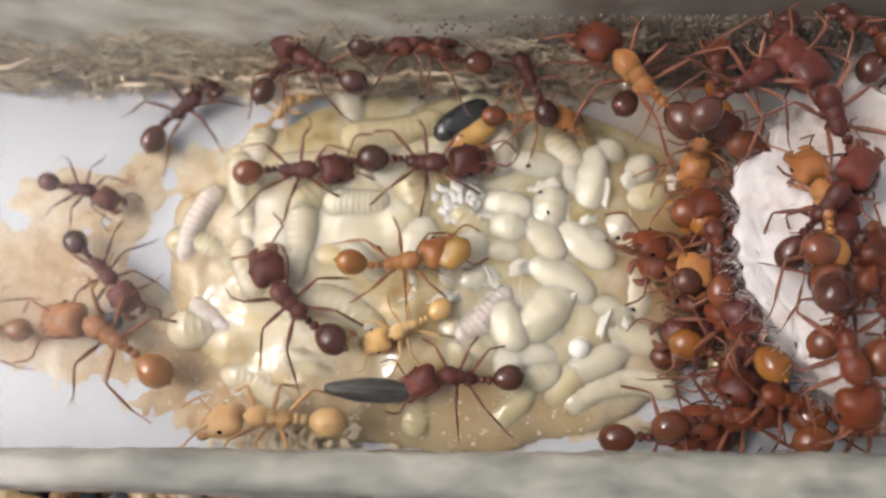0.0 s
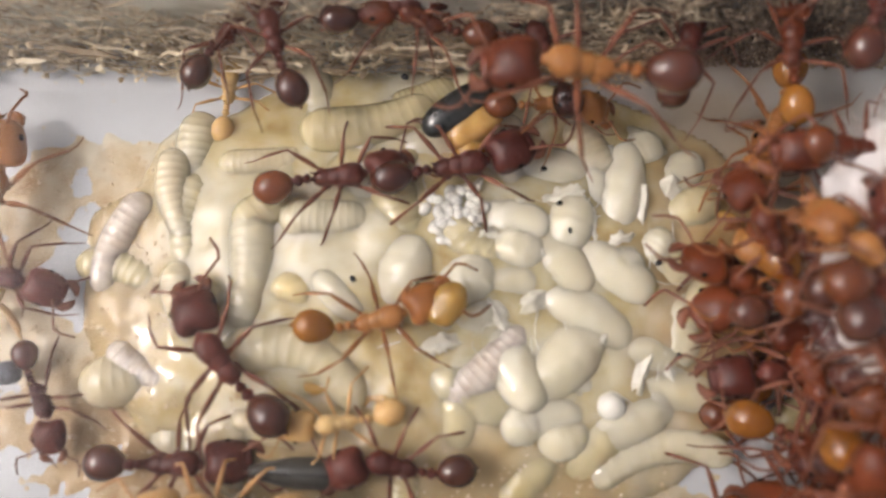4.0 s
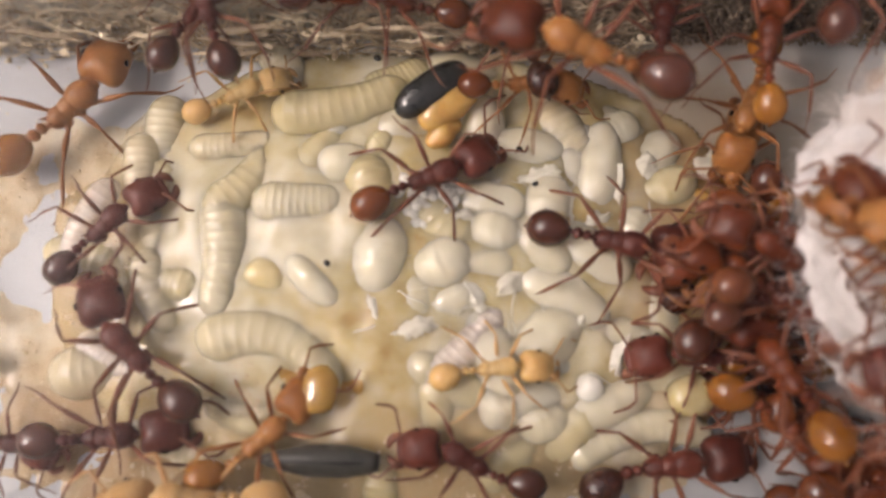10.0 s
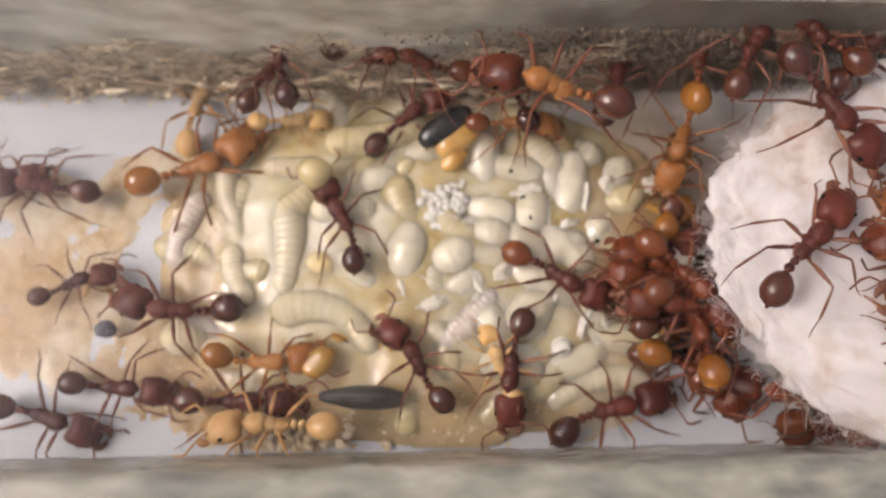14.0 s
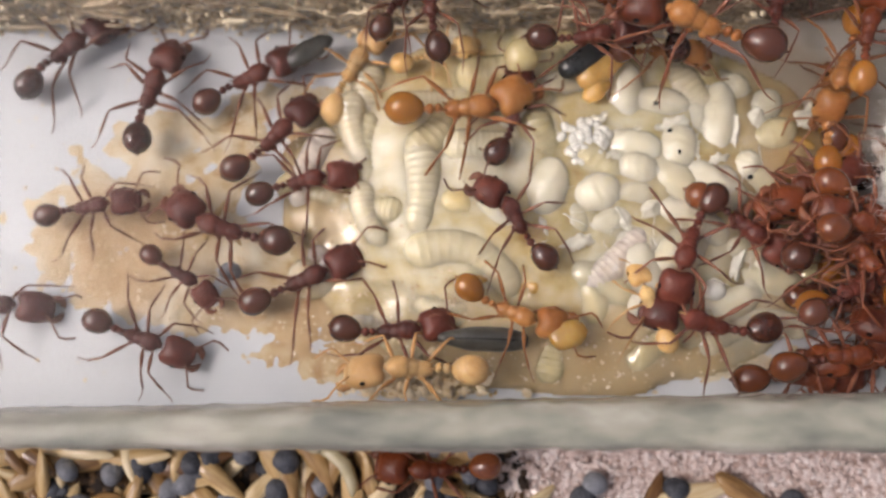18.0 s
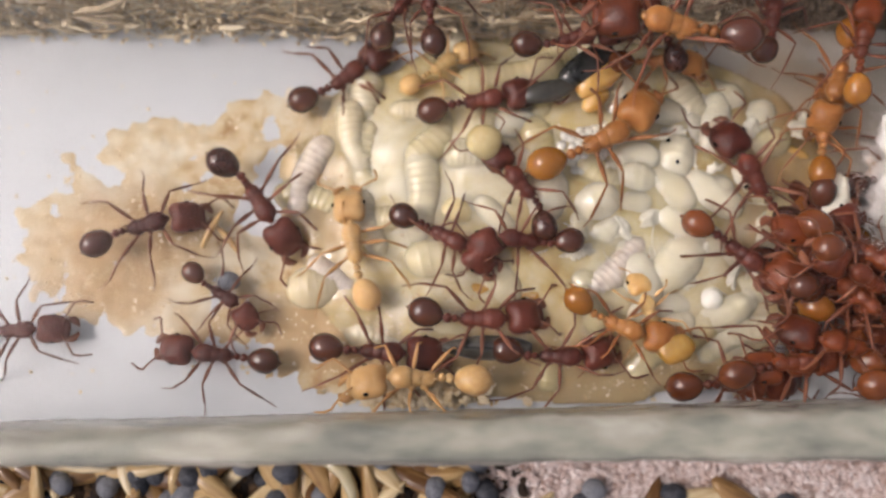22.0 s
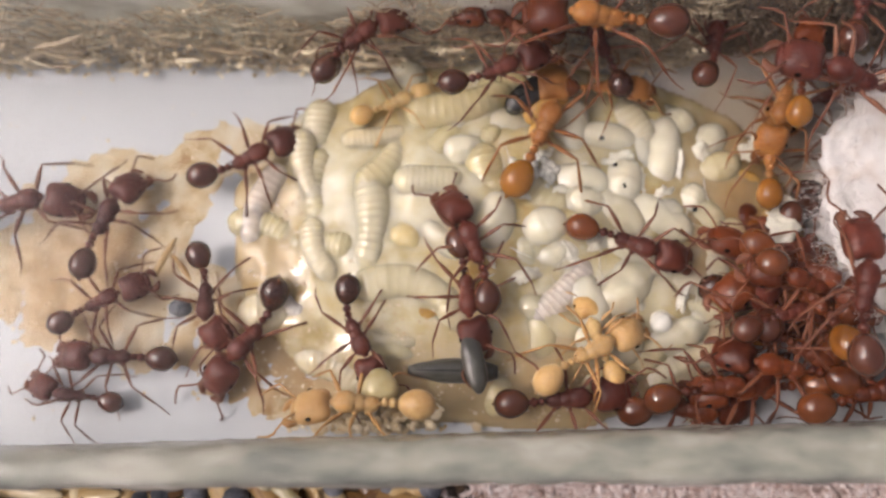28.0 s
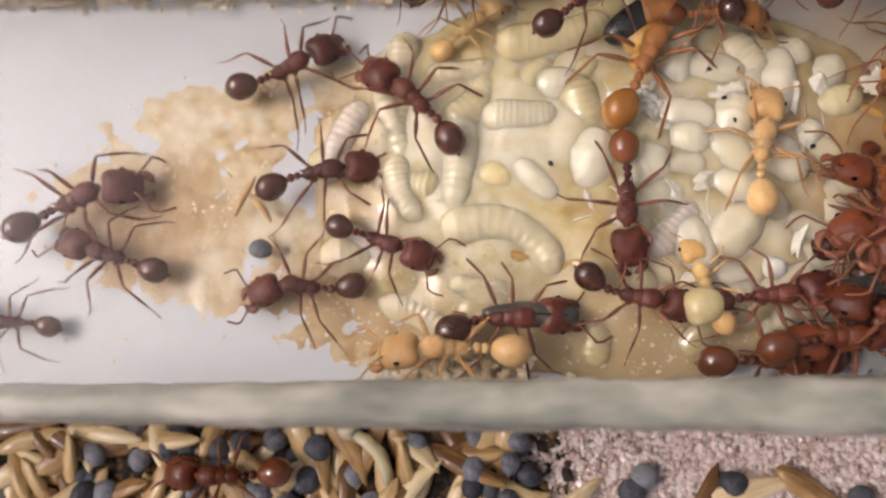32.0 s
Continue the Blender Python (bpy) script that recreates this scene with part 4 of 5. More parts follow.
HIP = (0.75, 0.2, -0.35)
LABELS = {"tan": "tan translucent young ant", "dark": "dark reddish-brown harvester ant worker", "red": "reddish ant worker with a warm sheen",
          "amber": "amber-orange young ant worker", "pale": "pale straw-coloured freshly hatched ant"}
rt = random.Random(21)


def ant(colour, size, where="walking over the brood", gaster=None, body=None):
    """An ant, feet at z 0, head towards +x. size 1: 4.2 from the middle of the head to that of the gaster."""
    k = kit(colour)
    kg = kit(gaster or colour)
    root = new("worker_ant")
    root.scale = (size, size, size)
    z = 1.12
    kb = kit(body or colour)
    part("thorax", kb["thorax"], None, root, m=at(0.1, 0, z, 0, -4, 0))
    turn = rt.gauss(0, 11)
    pet = part("petiole", kb["petiole"], None, root, m=at(-0.65, 0, z - 0.02, 0, 5, turn * 0.4))
    bend = turn + rt.gauss(0, 7)
    part("gaster", kg["gaster"], None, root, m=at(-0.65 - 0.86 * math.cos(radians(turn * 0.4)), -0.86 * math.sin(radians(turn * 0.4)), z, 0, rt.gauss(-6, 8), bend))
    head = part("head", k["head"], None, root, m=at(1.28, 0, z + 0.02, 0, 14 + rt.gauss(0, 6), rt.gauss(0, 12)))
    for s in (-1, 1):
        part("mandible", k["mandible", s], None, head, m=at(1.68, s * 0.44, -0.12, 0, 0, rt.gauss(0, 5)))
        part("eye", k["eye", s], None, head, m=at(1.0, s * 0.76, 0.18, 0, 0, 0))
        part("antenna", k["antenna", s], None, head, m=at(1.5, s * 0.32, 0.3, 0, rt.gauss(0, 14), s * rt.gauss(0, 18)))
    legs = []
    for row in range(3):
        for s in (-1, 1):
            m = at(HIP[row] + 0.1, s * 0.27, z - 0.13, 0, 0, rt.gauss(0, 13))
            legs.append((part("leg", k["leg", row, s, rt.randrange(3)], None, root, m=m), m, row, s))
    tagged(root, LABELS[colour] + " " + where, "ant", "ants of the colony")
    return root, legs


ANTS = {}
ANTS["w_a"] = ant("dark", 1.02, "walking in the nest")
ANTS["w_b"] = ant("dark", 0.78, "walking in the nest")
ANTS["w_c"] = ant("dark", 0.95, "walking in the nest")
ANTS["a_d"] = ant("amber", 1.25, "walking among the brood")
ANTS["w_e"] = ant("dark", 1.15, "walking in the nest")
ANTS["w_f"] = ant("dark", 1.04, "walking in the nest", "red")
ANTS["w_g"] = ant("dark", 1.10, "walking in the nest")
ANTS["a_h"] = ant("amber", 0.98, "walking among the brood")
ANTS["p_i"] = ant("pale", 0.78, "standing in the nest")
ANTS["w_j"] = ant("dark", 0.95, "walking in the nest")
ANTS["t_k"] = ant("dark", 0.95, "hanging at the straw litter")
ANTS["t_l"] = ant("dark", 0.95, "hanging at the straw litter")
ANTS["p_m"] = ant("pale", 0.78, "standing in the nest")
ANTS["h_n"] = ant("red", 1.25, "clinging under the glass cover", "dark", "amber")
ANTS["a_o"] = ant("amber", 0.93, "walking among the brood")
ANTS["w_p"] = ant("dark", 1.07, "walking in the nest")
ANTS["w_q"] = ant("dark", 1.01, "walking in the nest")
ANTS["b_r"] = ant("red", 0.95, "climbing before the cotton plug", "amber")
ANTS["w_t"] = ant("dark", 1.14, "walking in the nest")
ANTS["w_u"] = ant("dark", 0.96, "walking in the nest")
ANTS["a_v"] = ant("tan", 1.02, "walking among the brood")
ANTS["k_w"] = ant("dark", 1.15, "walking on the cotton plug")
ANTS["k_x"] = ant("dark", 1.06, "walking on the cotton plug")
ANTS["w_y"] = ant("dark", 0.89, "walking in the nest")
ANTS["w_z"] = ant("dark", 1.01, "walking in the nest")
ANTS["w_aa"] = ant("dark", 0.96, "walking in the nest")
ANTS["w_ab"] = ant("dark", 1.09, "walking in the nest")
ANTS["w_ac"] = ant("dark", 1.02, "walking in the nest")
ANTS["w_ad"] = ant("dark", 1.07, "walking in the nest")
ANTS["w_ae"] = ant("dark", 1.04, "walking in the nest")
ANTS["w_af"] = ant("dark", 1.08, "walking in the nest")
ANTS["g"] = ant("red", 1.05, "running outside over the seeds")


# ants that keep to one spot
def resting(colour, size, x, y, z, yaw, where, tilt=0, roll=0, gaster=None):
    root, legs = ant(colour, size, where, gaster)
    root.matrix_basis = at(x, y, z, roll, tilt, yaw) @ Matrix.Scale(size, 4)
    return root, legs


resting("tan", 1.1, 0.1, -3.55, 4.5, 179, "lying dead beside the glass", roll=35)
resting("amber", 0.85, 12.4, 13.2, 4.6, 4, "feeding at the dead beetle", gaster="red")
scatter("ant_remains", CRUMB, 420, lambda r: (0.3 + 1.5 * r.standard_normal(), NEAR + 0.05 + 0.75 * abs(r.standard_normal()), FLOOR + 0.05 + 1.3 * r.random() ** 2), (0.05, 0.26), 31, 0.4, "tan scraps of ant remains along the near glass", "scraps")
def fold(made, low=50):
    """The legs of an ant that sits tight, drawn in under it."""
    root, legs = made
    for leg, m, row, s in legs:
        leg.matrix_basis = m @ pose(0, 0, 0, -s * low, 0, rt.gauss(0, 10))
    return root


CLUSTER = []
for n in range(21):
    x, y = 19.4 + 2.9 * rt.random(), 0.3 + 6.4 * ((n * 5) % 21 + rt.random()) / 21
    c = ("red", "dark", "red", "red", "dark", "red", "amber")[n % 7]
    CLUSTER.append((fold(resting(c, 0.95 + 0.2 * rt.random(), x, y, support(x, y) + 0.1 + 3.4 * rt.random(), rt.random() * 360, "crowding before the cotton plug", rt.gauss(0, 14), rt.gauss(0, 20), "amber" if n % 3 == 0 else None)), x, y))
for n, (x, y, a) in enumerate(((-0.3, 15.4, 60), (7.2, 15.6, 160), (12.0, 15.3, 120), (17.5, 14.6, 80))):
    resting(("dark", "red", "dark")[n % 3], 0.95, x, y, 5.4 + 0.8 * (n % 2), a, "clinging to the straw litter", rt.gauss(0, 12), rt.gauss(0, 25))


def lump(name, colour_mat, r, label, category):
    bm = bmesh.new()
    ball(bm, (0, 0, 0), r, seg=18, ring=12, power=0.9)
    fuzz(bm, 0.12, 0.8, r[0] * 7)
    return tagged(part(name, bm, colour_mat, None), label, category)


GLASSROW = [fold(resting("red", 1.1, x, y, z, a, "pressed along the near glass", 4, 25))
            for x, y, z, a in ((18.6, -1.7, 4.6, 5), (21.6, -1.9, 5.2, 170), (24.6, -2.1, 5.6, 12), (20.2, -2.8, 4.2, 184), (16.4, -2.7, 3.6, -6))]
for x, z, a in ((23.4, 9.0, 60), (26.5, 9.6, 130), (29.0, 8.6, 40)):
    resting("dark" if a < 100 else "red", 1.05, x, 15.6, z, a, "clinging to the back glass", 10, 20)
for x, y, z, a in ((20.6, 9.6, 4.2, 70), (21.6, 12.2, 5.2, 250)):
    resting("amber", 1.0, x, y, z, a, "before the cotton plug", 8, 12)
for n, (x, y) in enumerate(((21.4, 0.8), (21.2, 2.6), (20.6, 4.2), (21.4, 5.6))):
    fold(resting(("red", "dark", "amber")[n % 3], 0.95, x, y, FLOOR + 0.05, 47 * n, "deep in the crowd", 5, 8, "amber" if n == 3 else None), 35)
HONEY = lump("food_lump", AMBERSHELL, (0.95, 0.7, 0.5), "translucent amber shell held in ant jaws", "food crumb")
PALEBALL = lump("pale_seed_ball", SHELL, (0.92, 0.85, 0.8), "pale yellow translucent shell carried by an ant", "seed")
DARKSEED = lump("carried_seed", GREYSEED, (1.5, 0.55, 0.5), "dark oval seed carried by an ant", "seed")


# ---- what moves ----
def go(key, rows, lift=None):
    """Rows: seconds, x, y, heading. The ant stands on what lies under it, or at the height lift."""
    root, legs = ANTS[key]
    size = root.scale[0]
    out = []
    for t, x, y, a in rows:
        z = support(min(max(x, -22), 22), y) if lift is None else lift
        out.append((t, at(x, y, z, 0, 0, a)))
    walk(root, out)
    # legs step with the way covered, in alternating threes
    way, last, phase, k = [], None, 0.0, 0
    for i in range(129):
        t = i * 0.25
        while k < len(rows) - 2 and rows[k + 1][0] <= t:
            k += 1
        (t0, x0, y0, a0), (t1, x1, y1, a1) = rows[k], rows[k + 1]
        f = min(max((t - t0) / max(t1 - t0, 1e-6), 0), 1)
        p = (x0 + (x1 - x0) * f, y0 + (y1 - y0) * f, a0 + (a1 - a0) * f)
        if last:
            phase += min(math.hypot(p[0] - last[0], p[1] - last[1]) + abs(p[2] - last[2]) * 0.012, 0.9) * 1.7
        last = p
        way.append((t, phase))
    for leg, m, row, s in legs:
        tri = math.pi * ((row + (s > 0)) % 2)
        walk(leg, [(t, m @ pose(0, 0, 0, 0, 0, 15 * math.sin(ph + tri) * s)) for t, ph in way])
    return out


def carry(thing, rows, ahead, lift, turn=0):
    """A thing in an ant's jaws, by the ant's rows."""
    walk(thing, [(t, m @ at(ahead, 0, lift, 0, 0, turn)) for t, m in rows])


def motions():
    at_rows = {}
    at_rows["w_a"] = go("w_a", [(0, -7.2, 14.3, 44), (0.5, -8.9, 12.3, 83), (1, -10.5, 10.4, 123), (1.5, -8.7, 11.3, 84), (2, -6.9, 12.2, 44), (2.8, -21.4, 12.1, 112), (3.6, -36.0, 12.0, 180), (32, -36.0, 12.0, 180)])
    at_rows["w_b"] = go("w_b", [(0, -12.3, 9.3, -8), (1, -11.4, 7.8, -16), (3, -7.3, 1.2, -78), (4.5, -8.6, 1.2, -41), (6, -9.8, 1.1, -4), (7, -8.5, 3.1, -24), (8, -9.1, 1.6, -3), (10, -8.2, -0.9, -5), (12, -13.7, 4.1, 45), (13, -12.3, 3.7, 25), (14, -11.4, 4.5, 27), (15.5, -11.8, 3.9, -13), (17, -12.1, 3.3, -52), (18, -12.0, 1.9, -28), (19, -9.9, 1.5, 6), (20, -10.3, 1.5, 5), (21, -10.7, 1.8, -33), (22, -9.8, 1.4, -32), (23, -9.6, 1.0, -32), (24, -7.5, 1.2, -64), (25, -8.0, -2.1, -83), (26.25, -10.7, -2.2, -132), (27.5, -13.5, -2.3, -181), (28, -14.5, -2.3, -186), (29, -16.8, -2.6, -184), (31, -22.1, -1.6, -181), (31.5, -21.9, -1.6, -179), (32, -21.7, -1.6, -181)])
    at_rows["w_c"] = go("w_c", [(0, -10.3, 4.8, -43), (2, -10.3, 6.3, -3), (3, -10.5, 6.1, -11), (6, -8.9, 5.8, 1), (8, -8.3, 4.9, 7), (9, -8.4, 7.1, 2), (10, -4.4, 7.4, 44), (11, 1.2, 10.8, 23), (12, 3.8, 11.7, 14), (13, 5.4, 12.7, 35), (14, 6.5, 13.7, 41), (18, -5.9, 6.6, 14), (19, -3.7, 6.4, 34), (20, -3.3, 7.0, 45), (21, -0.0, 5.7, 3), (22, 1.3, 4.1, -29), (23, 7.3, 4.3, -0), (24, 10.7, 5.1, 37), (25, 14.4, 6.3, 19), (26.6, 25.2, 8.7, 17), (32, 25.2, 8.7, 17)])
    at_rows["a_d"] = go("a_d", [(0, -9.1, 1.1, 149), (1, -12.9, 4.6, 144), (3.5, -11.1, 8.2, 86), (6, -9.3, 11.7, 29), (7, -7.6, 12.0, 33), (8, -7.7, 12.0, 49), (9, -7.2, 12.6, 37), (10, -6.6, 12.6, 44), (11, -5.4, 13.1, 35), (12, -4.9, 12.2, 37), (13, -4.9, 11.8, 47), (14, -5.1, 10.9, 18), (17, 0.2, 10.6, 14), (18, 2.3, 10.1, 3), (20, 4.6, 10.5, 11), (21, 7.2, 10.2, 12), (22, 9.1, 8.8, 26), (23, 9.5, 8.8, 37), (24, 9.4, 8.9, 37), (25, 9.4, 9.1, 43), (27.5, 8.9, 10.9, 67), (28, 9.1, 10.8, 65), (29, 8.7, 11.1, 74), (29.5, 8.6, 10.9, 73), (30, 8.9, 11.0, 72), (31, 9.2, 10.7, 61), (31.5, 9.0, 10.7, 65), (32, 9.2, 11.0, 66)])
    at_rows["w_e"] = go("w_e", [(0, 0.5, 2.7, 137), (1, 0.0, 2.7, 132), (2, -0.2, 2.4, 133), (3, -0.1, 2.4, 130), (6, -0.7, 2.5, 136), (7, -1.1, 2.8, 137), (8, -2.2, 3.0, 132), (9, -2.8, 3.1, 120), (10, -2.7, 2.4, 134), (11, -3.1, 2.4, 146), (12, -4.5, 2.6, 165), (13, -5.0, 3.0, 156), (14, -5.4, 3.0, 177), (17, -7.1, 6.1, 161), (18, -9.6, 4.1, 162), (19, -14.7, 5.3, 180), (20, -21.2, 6.5, 172), (21.4, -34.0, 8.0, 180), (26.2, -34.0, 8.0, 180), (26.43, -32.7, 8.0, 120), (26.67, -31.3, 8.0, 60), (26.9, -30.0, 8.0, 0), (28, -18.3, 7.5, 13), (31, -20.5, 4.1, 57), (31.5, -19.4, 4.4, 37), (32, -19.0, 4.4, 27)])
    at_rows["w_f"] = go("w_f", [(0, -0.2, 10.1, -1), (1, -4.1, 11.9, 9), (2, 0.7, 10.5, -7), (3, 3.3, 9.6, -6), (6, 3.8, 11.5, 50), (7, 3.7, 11.7, 61), (8, 4.9, 11.4, 39), (9, 6.3, 11.4, 32), (10, 8.5, 9.2, 20), (11, 8.0, 9.5, 26), (12, 7.9, 8.8, 11), (13, 11.4, 8.0, -18), (14, 14.6, 4.8, -33), (17, 16.1, 4.2, -46), (18, 16.1, 4.2, -41), (19, 16.2, 4.3, -40), (20, 16.3, 3.8, -29), (21, 16.0, 3.1, -40), (22, 16.0, 3.3, -41), (23, 16.3, 3.2, -40), (24, 16.5, 3.0, -44), (25, 16.5, 3.0, -49), (27.5, 15.8, 3.7, -35), (28, 13.2, 4.9, -24), (29, 11.4, 6.8, 13), (29.5, 10.4, 6.2, 0), (30, 10.8, 5.9, -3), (31, 9.2, 6.2, 13), (31.5, 8.6, 5.1, -32), (32, 8.0, 4.1, -94)])
    at_rows["w_g"] = go("w_g", [(0, 6.6, 10.5, -5), (1, 6.7, 10.5, -1), (2, 6.7, 10.6, -15), (3, 6.7, 11.6, -2), (6, 13.7, 6.7, 16), (7, 13.2, 6.4, 7), (8, 15.3, 5.8, -9), (9, 15.3, 6.3, -3), (10, 15.8, 6.7, -12), (11, 15.8, 6.9, -10), (12, 17.6, 6.0, 0), (13, 18.1, 6.5, 2), (14.6, 25.2, 7.7, 16), (32, 25.2, 7.7, 16)])
    at_rows["a_h"] = go("a_h", [(0, 5.6, 5.0, 10), (1, 5.9, 4.2, 10), (2, 5.6, 4.2, 16), (3, 5.5, 4.0, 14), (6, 5.3, 4.6, 27), (7, 4.1, 3.9, 65), (8, 4.0, 3.4, 60), (9, 4.9, 4.2, 30), (10, 2.2, -0.9, 41), (11, 3.2, -0.6, -7), (12, 2.1, -0.7, -18), (13, 1.7, 0.3, -32), (14, -0.8, 0.3, -0), (17, 6.4, -0.7, -12), (18, 4.6, -0.1, -22), (19, 7.4, -0.6, -13), (20, 8.6, -0.4, -17), (21, 9.7, 0.1, -31), (22, 9.8, -0.3, -23), (23, 7.8, -0.8, 8), (24, 10.6, -0.2, 4), (25.6, 25.2, 4.4, 21), (32, 25.2, 4.4, 21)])
    at_rows["p_i"] = go("p_i", [(0, 6.3, 1.8, -152), (1, 4.8, 0.3, -153), (2, 4.1, 0.6, -158), (3, 4.3, 0.3, -163), (6, 4.6, 1.1, -183), (7, 5.3, 1.9, -175), (7.5, 6.0, 1.4, -243), (8, 6.7, 0.8, -310), (8.5, 7.3, 1.5, -347), (9, 7.8, 2.2, -384), (10, 11.0, 1.8, -354), (11, 12.7, 3.1, -387), (11.33, 12.6, 2.0, -333), (11.67, 12.6, 1.0, -279), (12, 12.5, -0.1, -225), (13, 11.7, 0.4, -248), (14, 11.5, 0.2, -251), (32, 11.5, 0.2, -251)])
    at_rows["w_j"] = go("w_j", [(0, 9.1, -0.6, 172), (1, 8.4, -1.3, 144), (2, 6.6, -1.5, 160), (3, 6.5, -1.3, 169), (6, 7.3, -1.3, 165), (7, 8.0, -0.8, 168), (9, 11.2, -0.9, 173), (10, 10.2, -1.7, 150), (11, 11.6, -2.1, 174), (12, 8.9, -2.3, 180), (13, 8.0, -1.3, 152), (14, 7.3, 0.2, 115), (17, 5.9, 3.4, 105), (18, 5.0, 4.3, 117), (19, 3.8, 4.3, 154), (20, 2.8, 4.2, 175), (21, 3.7, 3.7, 185), (22, 5.3, 3.8, 171), (23, 2.3, 3.6, 161), (24, -3.3, 5.4, 174), (25, -7.3, 6.0, 166), (26.25, -7.8, 5.1, 211), (27.5, -8.2, 4.2, 256), (28, -8.1, 2.6, 274), (28.5, -8.0, 1.7, 224), (29, -7.8, 0.8, 174), (29.5, -7.5, 0.4, 171), (30, -7.0, 0.5, 167), (31, -7.2, 0.4, 164), (31.5, -7.1, 0.4, 166), (32, -7.1, 0.2, 172)])
    at_rows["t_k"] = go("t_k", [(0, 1.1, 15.0, 151), (1, 1.5, 14.9, 146), (2, 1.3, 14.6, 131), (3, 1.5, 15.0, 119), (6, 1.2, 14.9, 85), (7, 1.4, 16.0, 75), (8, 1.0, 15.9, 60), (9, 1.1, 15.7, 60), (10, 0.1, 15.4, 104), (11, 0.1, 15.5, 100), (12, 0.2, 15.8, 77), (13, 0.1, 15.9, 96), (14, -0.1, 16.1, 98), (17, 0.9, 14.8, 98), (18, 0.7, 14.7, 95), (19, 0.7, 14.8, 90), (21, 0.6, 15.2, 90), (22, 0.6, 15.5, 90), (24.75, 0.3, 15.0, 54), (27.5, 0.0, 14.6, 18), (28, -0.3, 14.9, 40), (29, -0.1, 14.8, 35), (29.5, -0.3, 15.1, 38), (30, 0.0, 15.1, 34), (32, 0.0, 15.1, 34)], 6.4)
    at_rows["t_l"] = go("t_l", [(0, 5.7, 16.3, 13), (1, 5.9, 16.2, 16), (7, 6.1, 16.5, 24), (9, 5.9, 16.2, 21), (12, 5.1, 16.5, 9), (13, 5.0, 16.4, 12), (14, 5.0, 16.7, 14), (17, 8.5, 13.3, 39), (18, 8.3, 13.0, 9), (19, 6.9, 13.1, 8), (20, 6.6, 13.2, 8), (21, 7.5, 13.7, 15), (22, 7.5, 13.4, 15), (23, 8.8, 13.8, 31), (24, 8.4, 13.7, 32), (25, 7.1, 13.1, 16), (27.5, 6.6, 13.2, 27), (28, 6.6, 13.2, 24), (29, 6.1, 13.2, 36), (29.5, 6.2, 13.4, 41), (30, 6.6, 13.4, 36), (31, 5.7, 12.9, 42), (32, 6.0, 13.2, 49)], 6.4)
    at_rows["p_m"] = go("p_m", [(0, -1.6, 14.4, 52), (1, -0.9, 15.1, 61), (2, -1.6, 14.9, 75), (3, -1.3, 14.7, 85), (6, -1.8, 14.2, 89), (7, -1.3, 13.9, 67), (8, -0.8, 13.4, 30), (9, 0.1, 13.2, 12), (10, 0.6, 13.2, 26), (11, 0.7, 13.3, 29), (12, 0.3, 13.6, 29), (13, 0.4, 13.4, 19), (14, -0.0, 13.8, 5), (17, 0.5, 13.3, 18), (18, 0.9, 13.6, 18), (20, 2.3, 13.6, 18), (21, 2.4, 13.4, 22), (22, 1.2, 13.3, 35), (23, 1.2, 13.1, 28), (24, 1.5, 13.3, 30), (25, 1.3, 13.6, 34), (27.5, 1.4, 13.2, 33), (28, 1.4, 12.8, 23), (29, 1.3, 13.2, 40), (29.5, 1.0, 13.0, 36), (30, 0.9, 13.0, 46), (31, 0.6, 12.9, 47), (31.5, 0.5, 12.9, 46), (32, 0.7, 13.3, 45)])
    at_rows["h_n"] = go("h_n", [(0, 17.1, 13.1, 129), (1, 15.5, 12.4, 122), (2, 14.2, 12.9, 148), (3, 13.5, 12.7, 175), (6, 13.2, 13.2, 169), (7, 13.6, 13.4, 170), (8, 13.3, 13.3, 168), (9, 13.4, 13.0, 172), (10, 14.1, 12.6, 155), (11, 14.1, 12.6, 158), (12, 14.0, 13.1, 163), (13, 13.6, 12.9, 163), (14, 14.0, 13.4, 160), (17, 13.6, 12.2, 155), (18, 13.0, 12.5, 156), (19, 13.2, 12.3, 160), (20, 12.3, 12.3, 163), (21, 12.5, 12.6, 167), (22, 11.9, 13.0, 167), (23, 12.4, 13.6, 167), (24, 11.6, 14.4, 171), (25, 11.6, 14.7, 171), (32, 11.6, 14.7, 171)], 8.5)
    at_rows["a_o"] = go("a_o", [(0, -16.6, 1.5, 179), (1.6, -36.0, 1.5, 180), (32, -36.0, 1.5, 180)])
    at_rows["w_p"] = go("w_p", [(0, -36.0, 0.0, 0), (1, -6.9, 0.0, -39), (2, -3.3, -1.3, -4), (3, -2.0, -1.5, 1), (7, -5.1, -0.5, 2), (11, -3.2, -1.0, 4), (12, -2.5, -1.4, 3), (13, -3.0, -1.2, -4), (14, -2.2, -1.7, -0), (17, -3.4, -1.0, -1), (18, -5.8, 1.5, 24), (19, -8.0, -2.0, -10), (20, -7.0, -1.1, 2), (21, -2.2, -1.2, 3), (22, -2.0, -1.5, -4), (23, -1.6, -2.2, -0), (24, -2.5, -2.1, 3), (25, 0.4, -0.9, -7), (27.5, 7.7, -2.8, -7), (28, 9.7, -2.7, 5), (29, 12.9, -2.1, 25), (30.6, 25.2, 2.0, 23), (32, 25.2, 2.0, 23)])
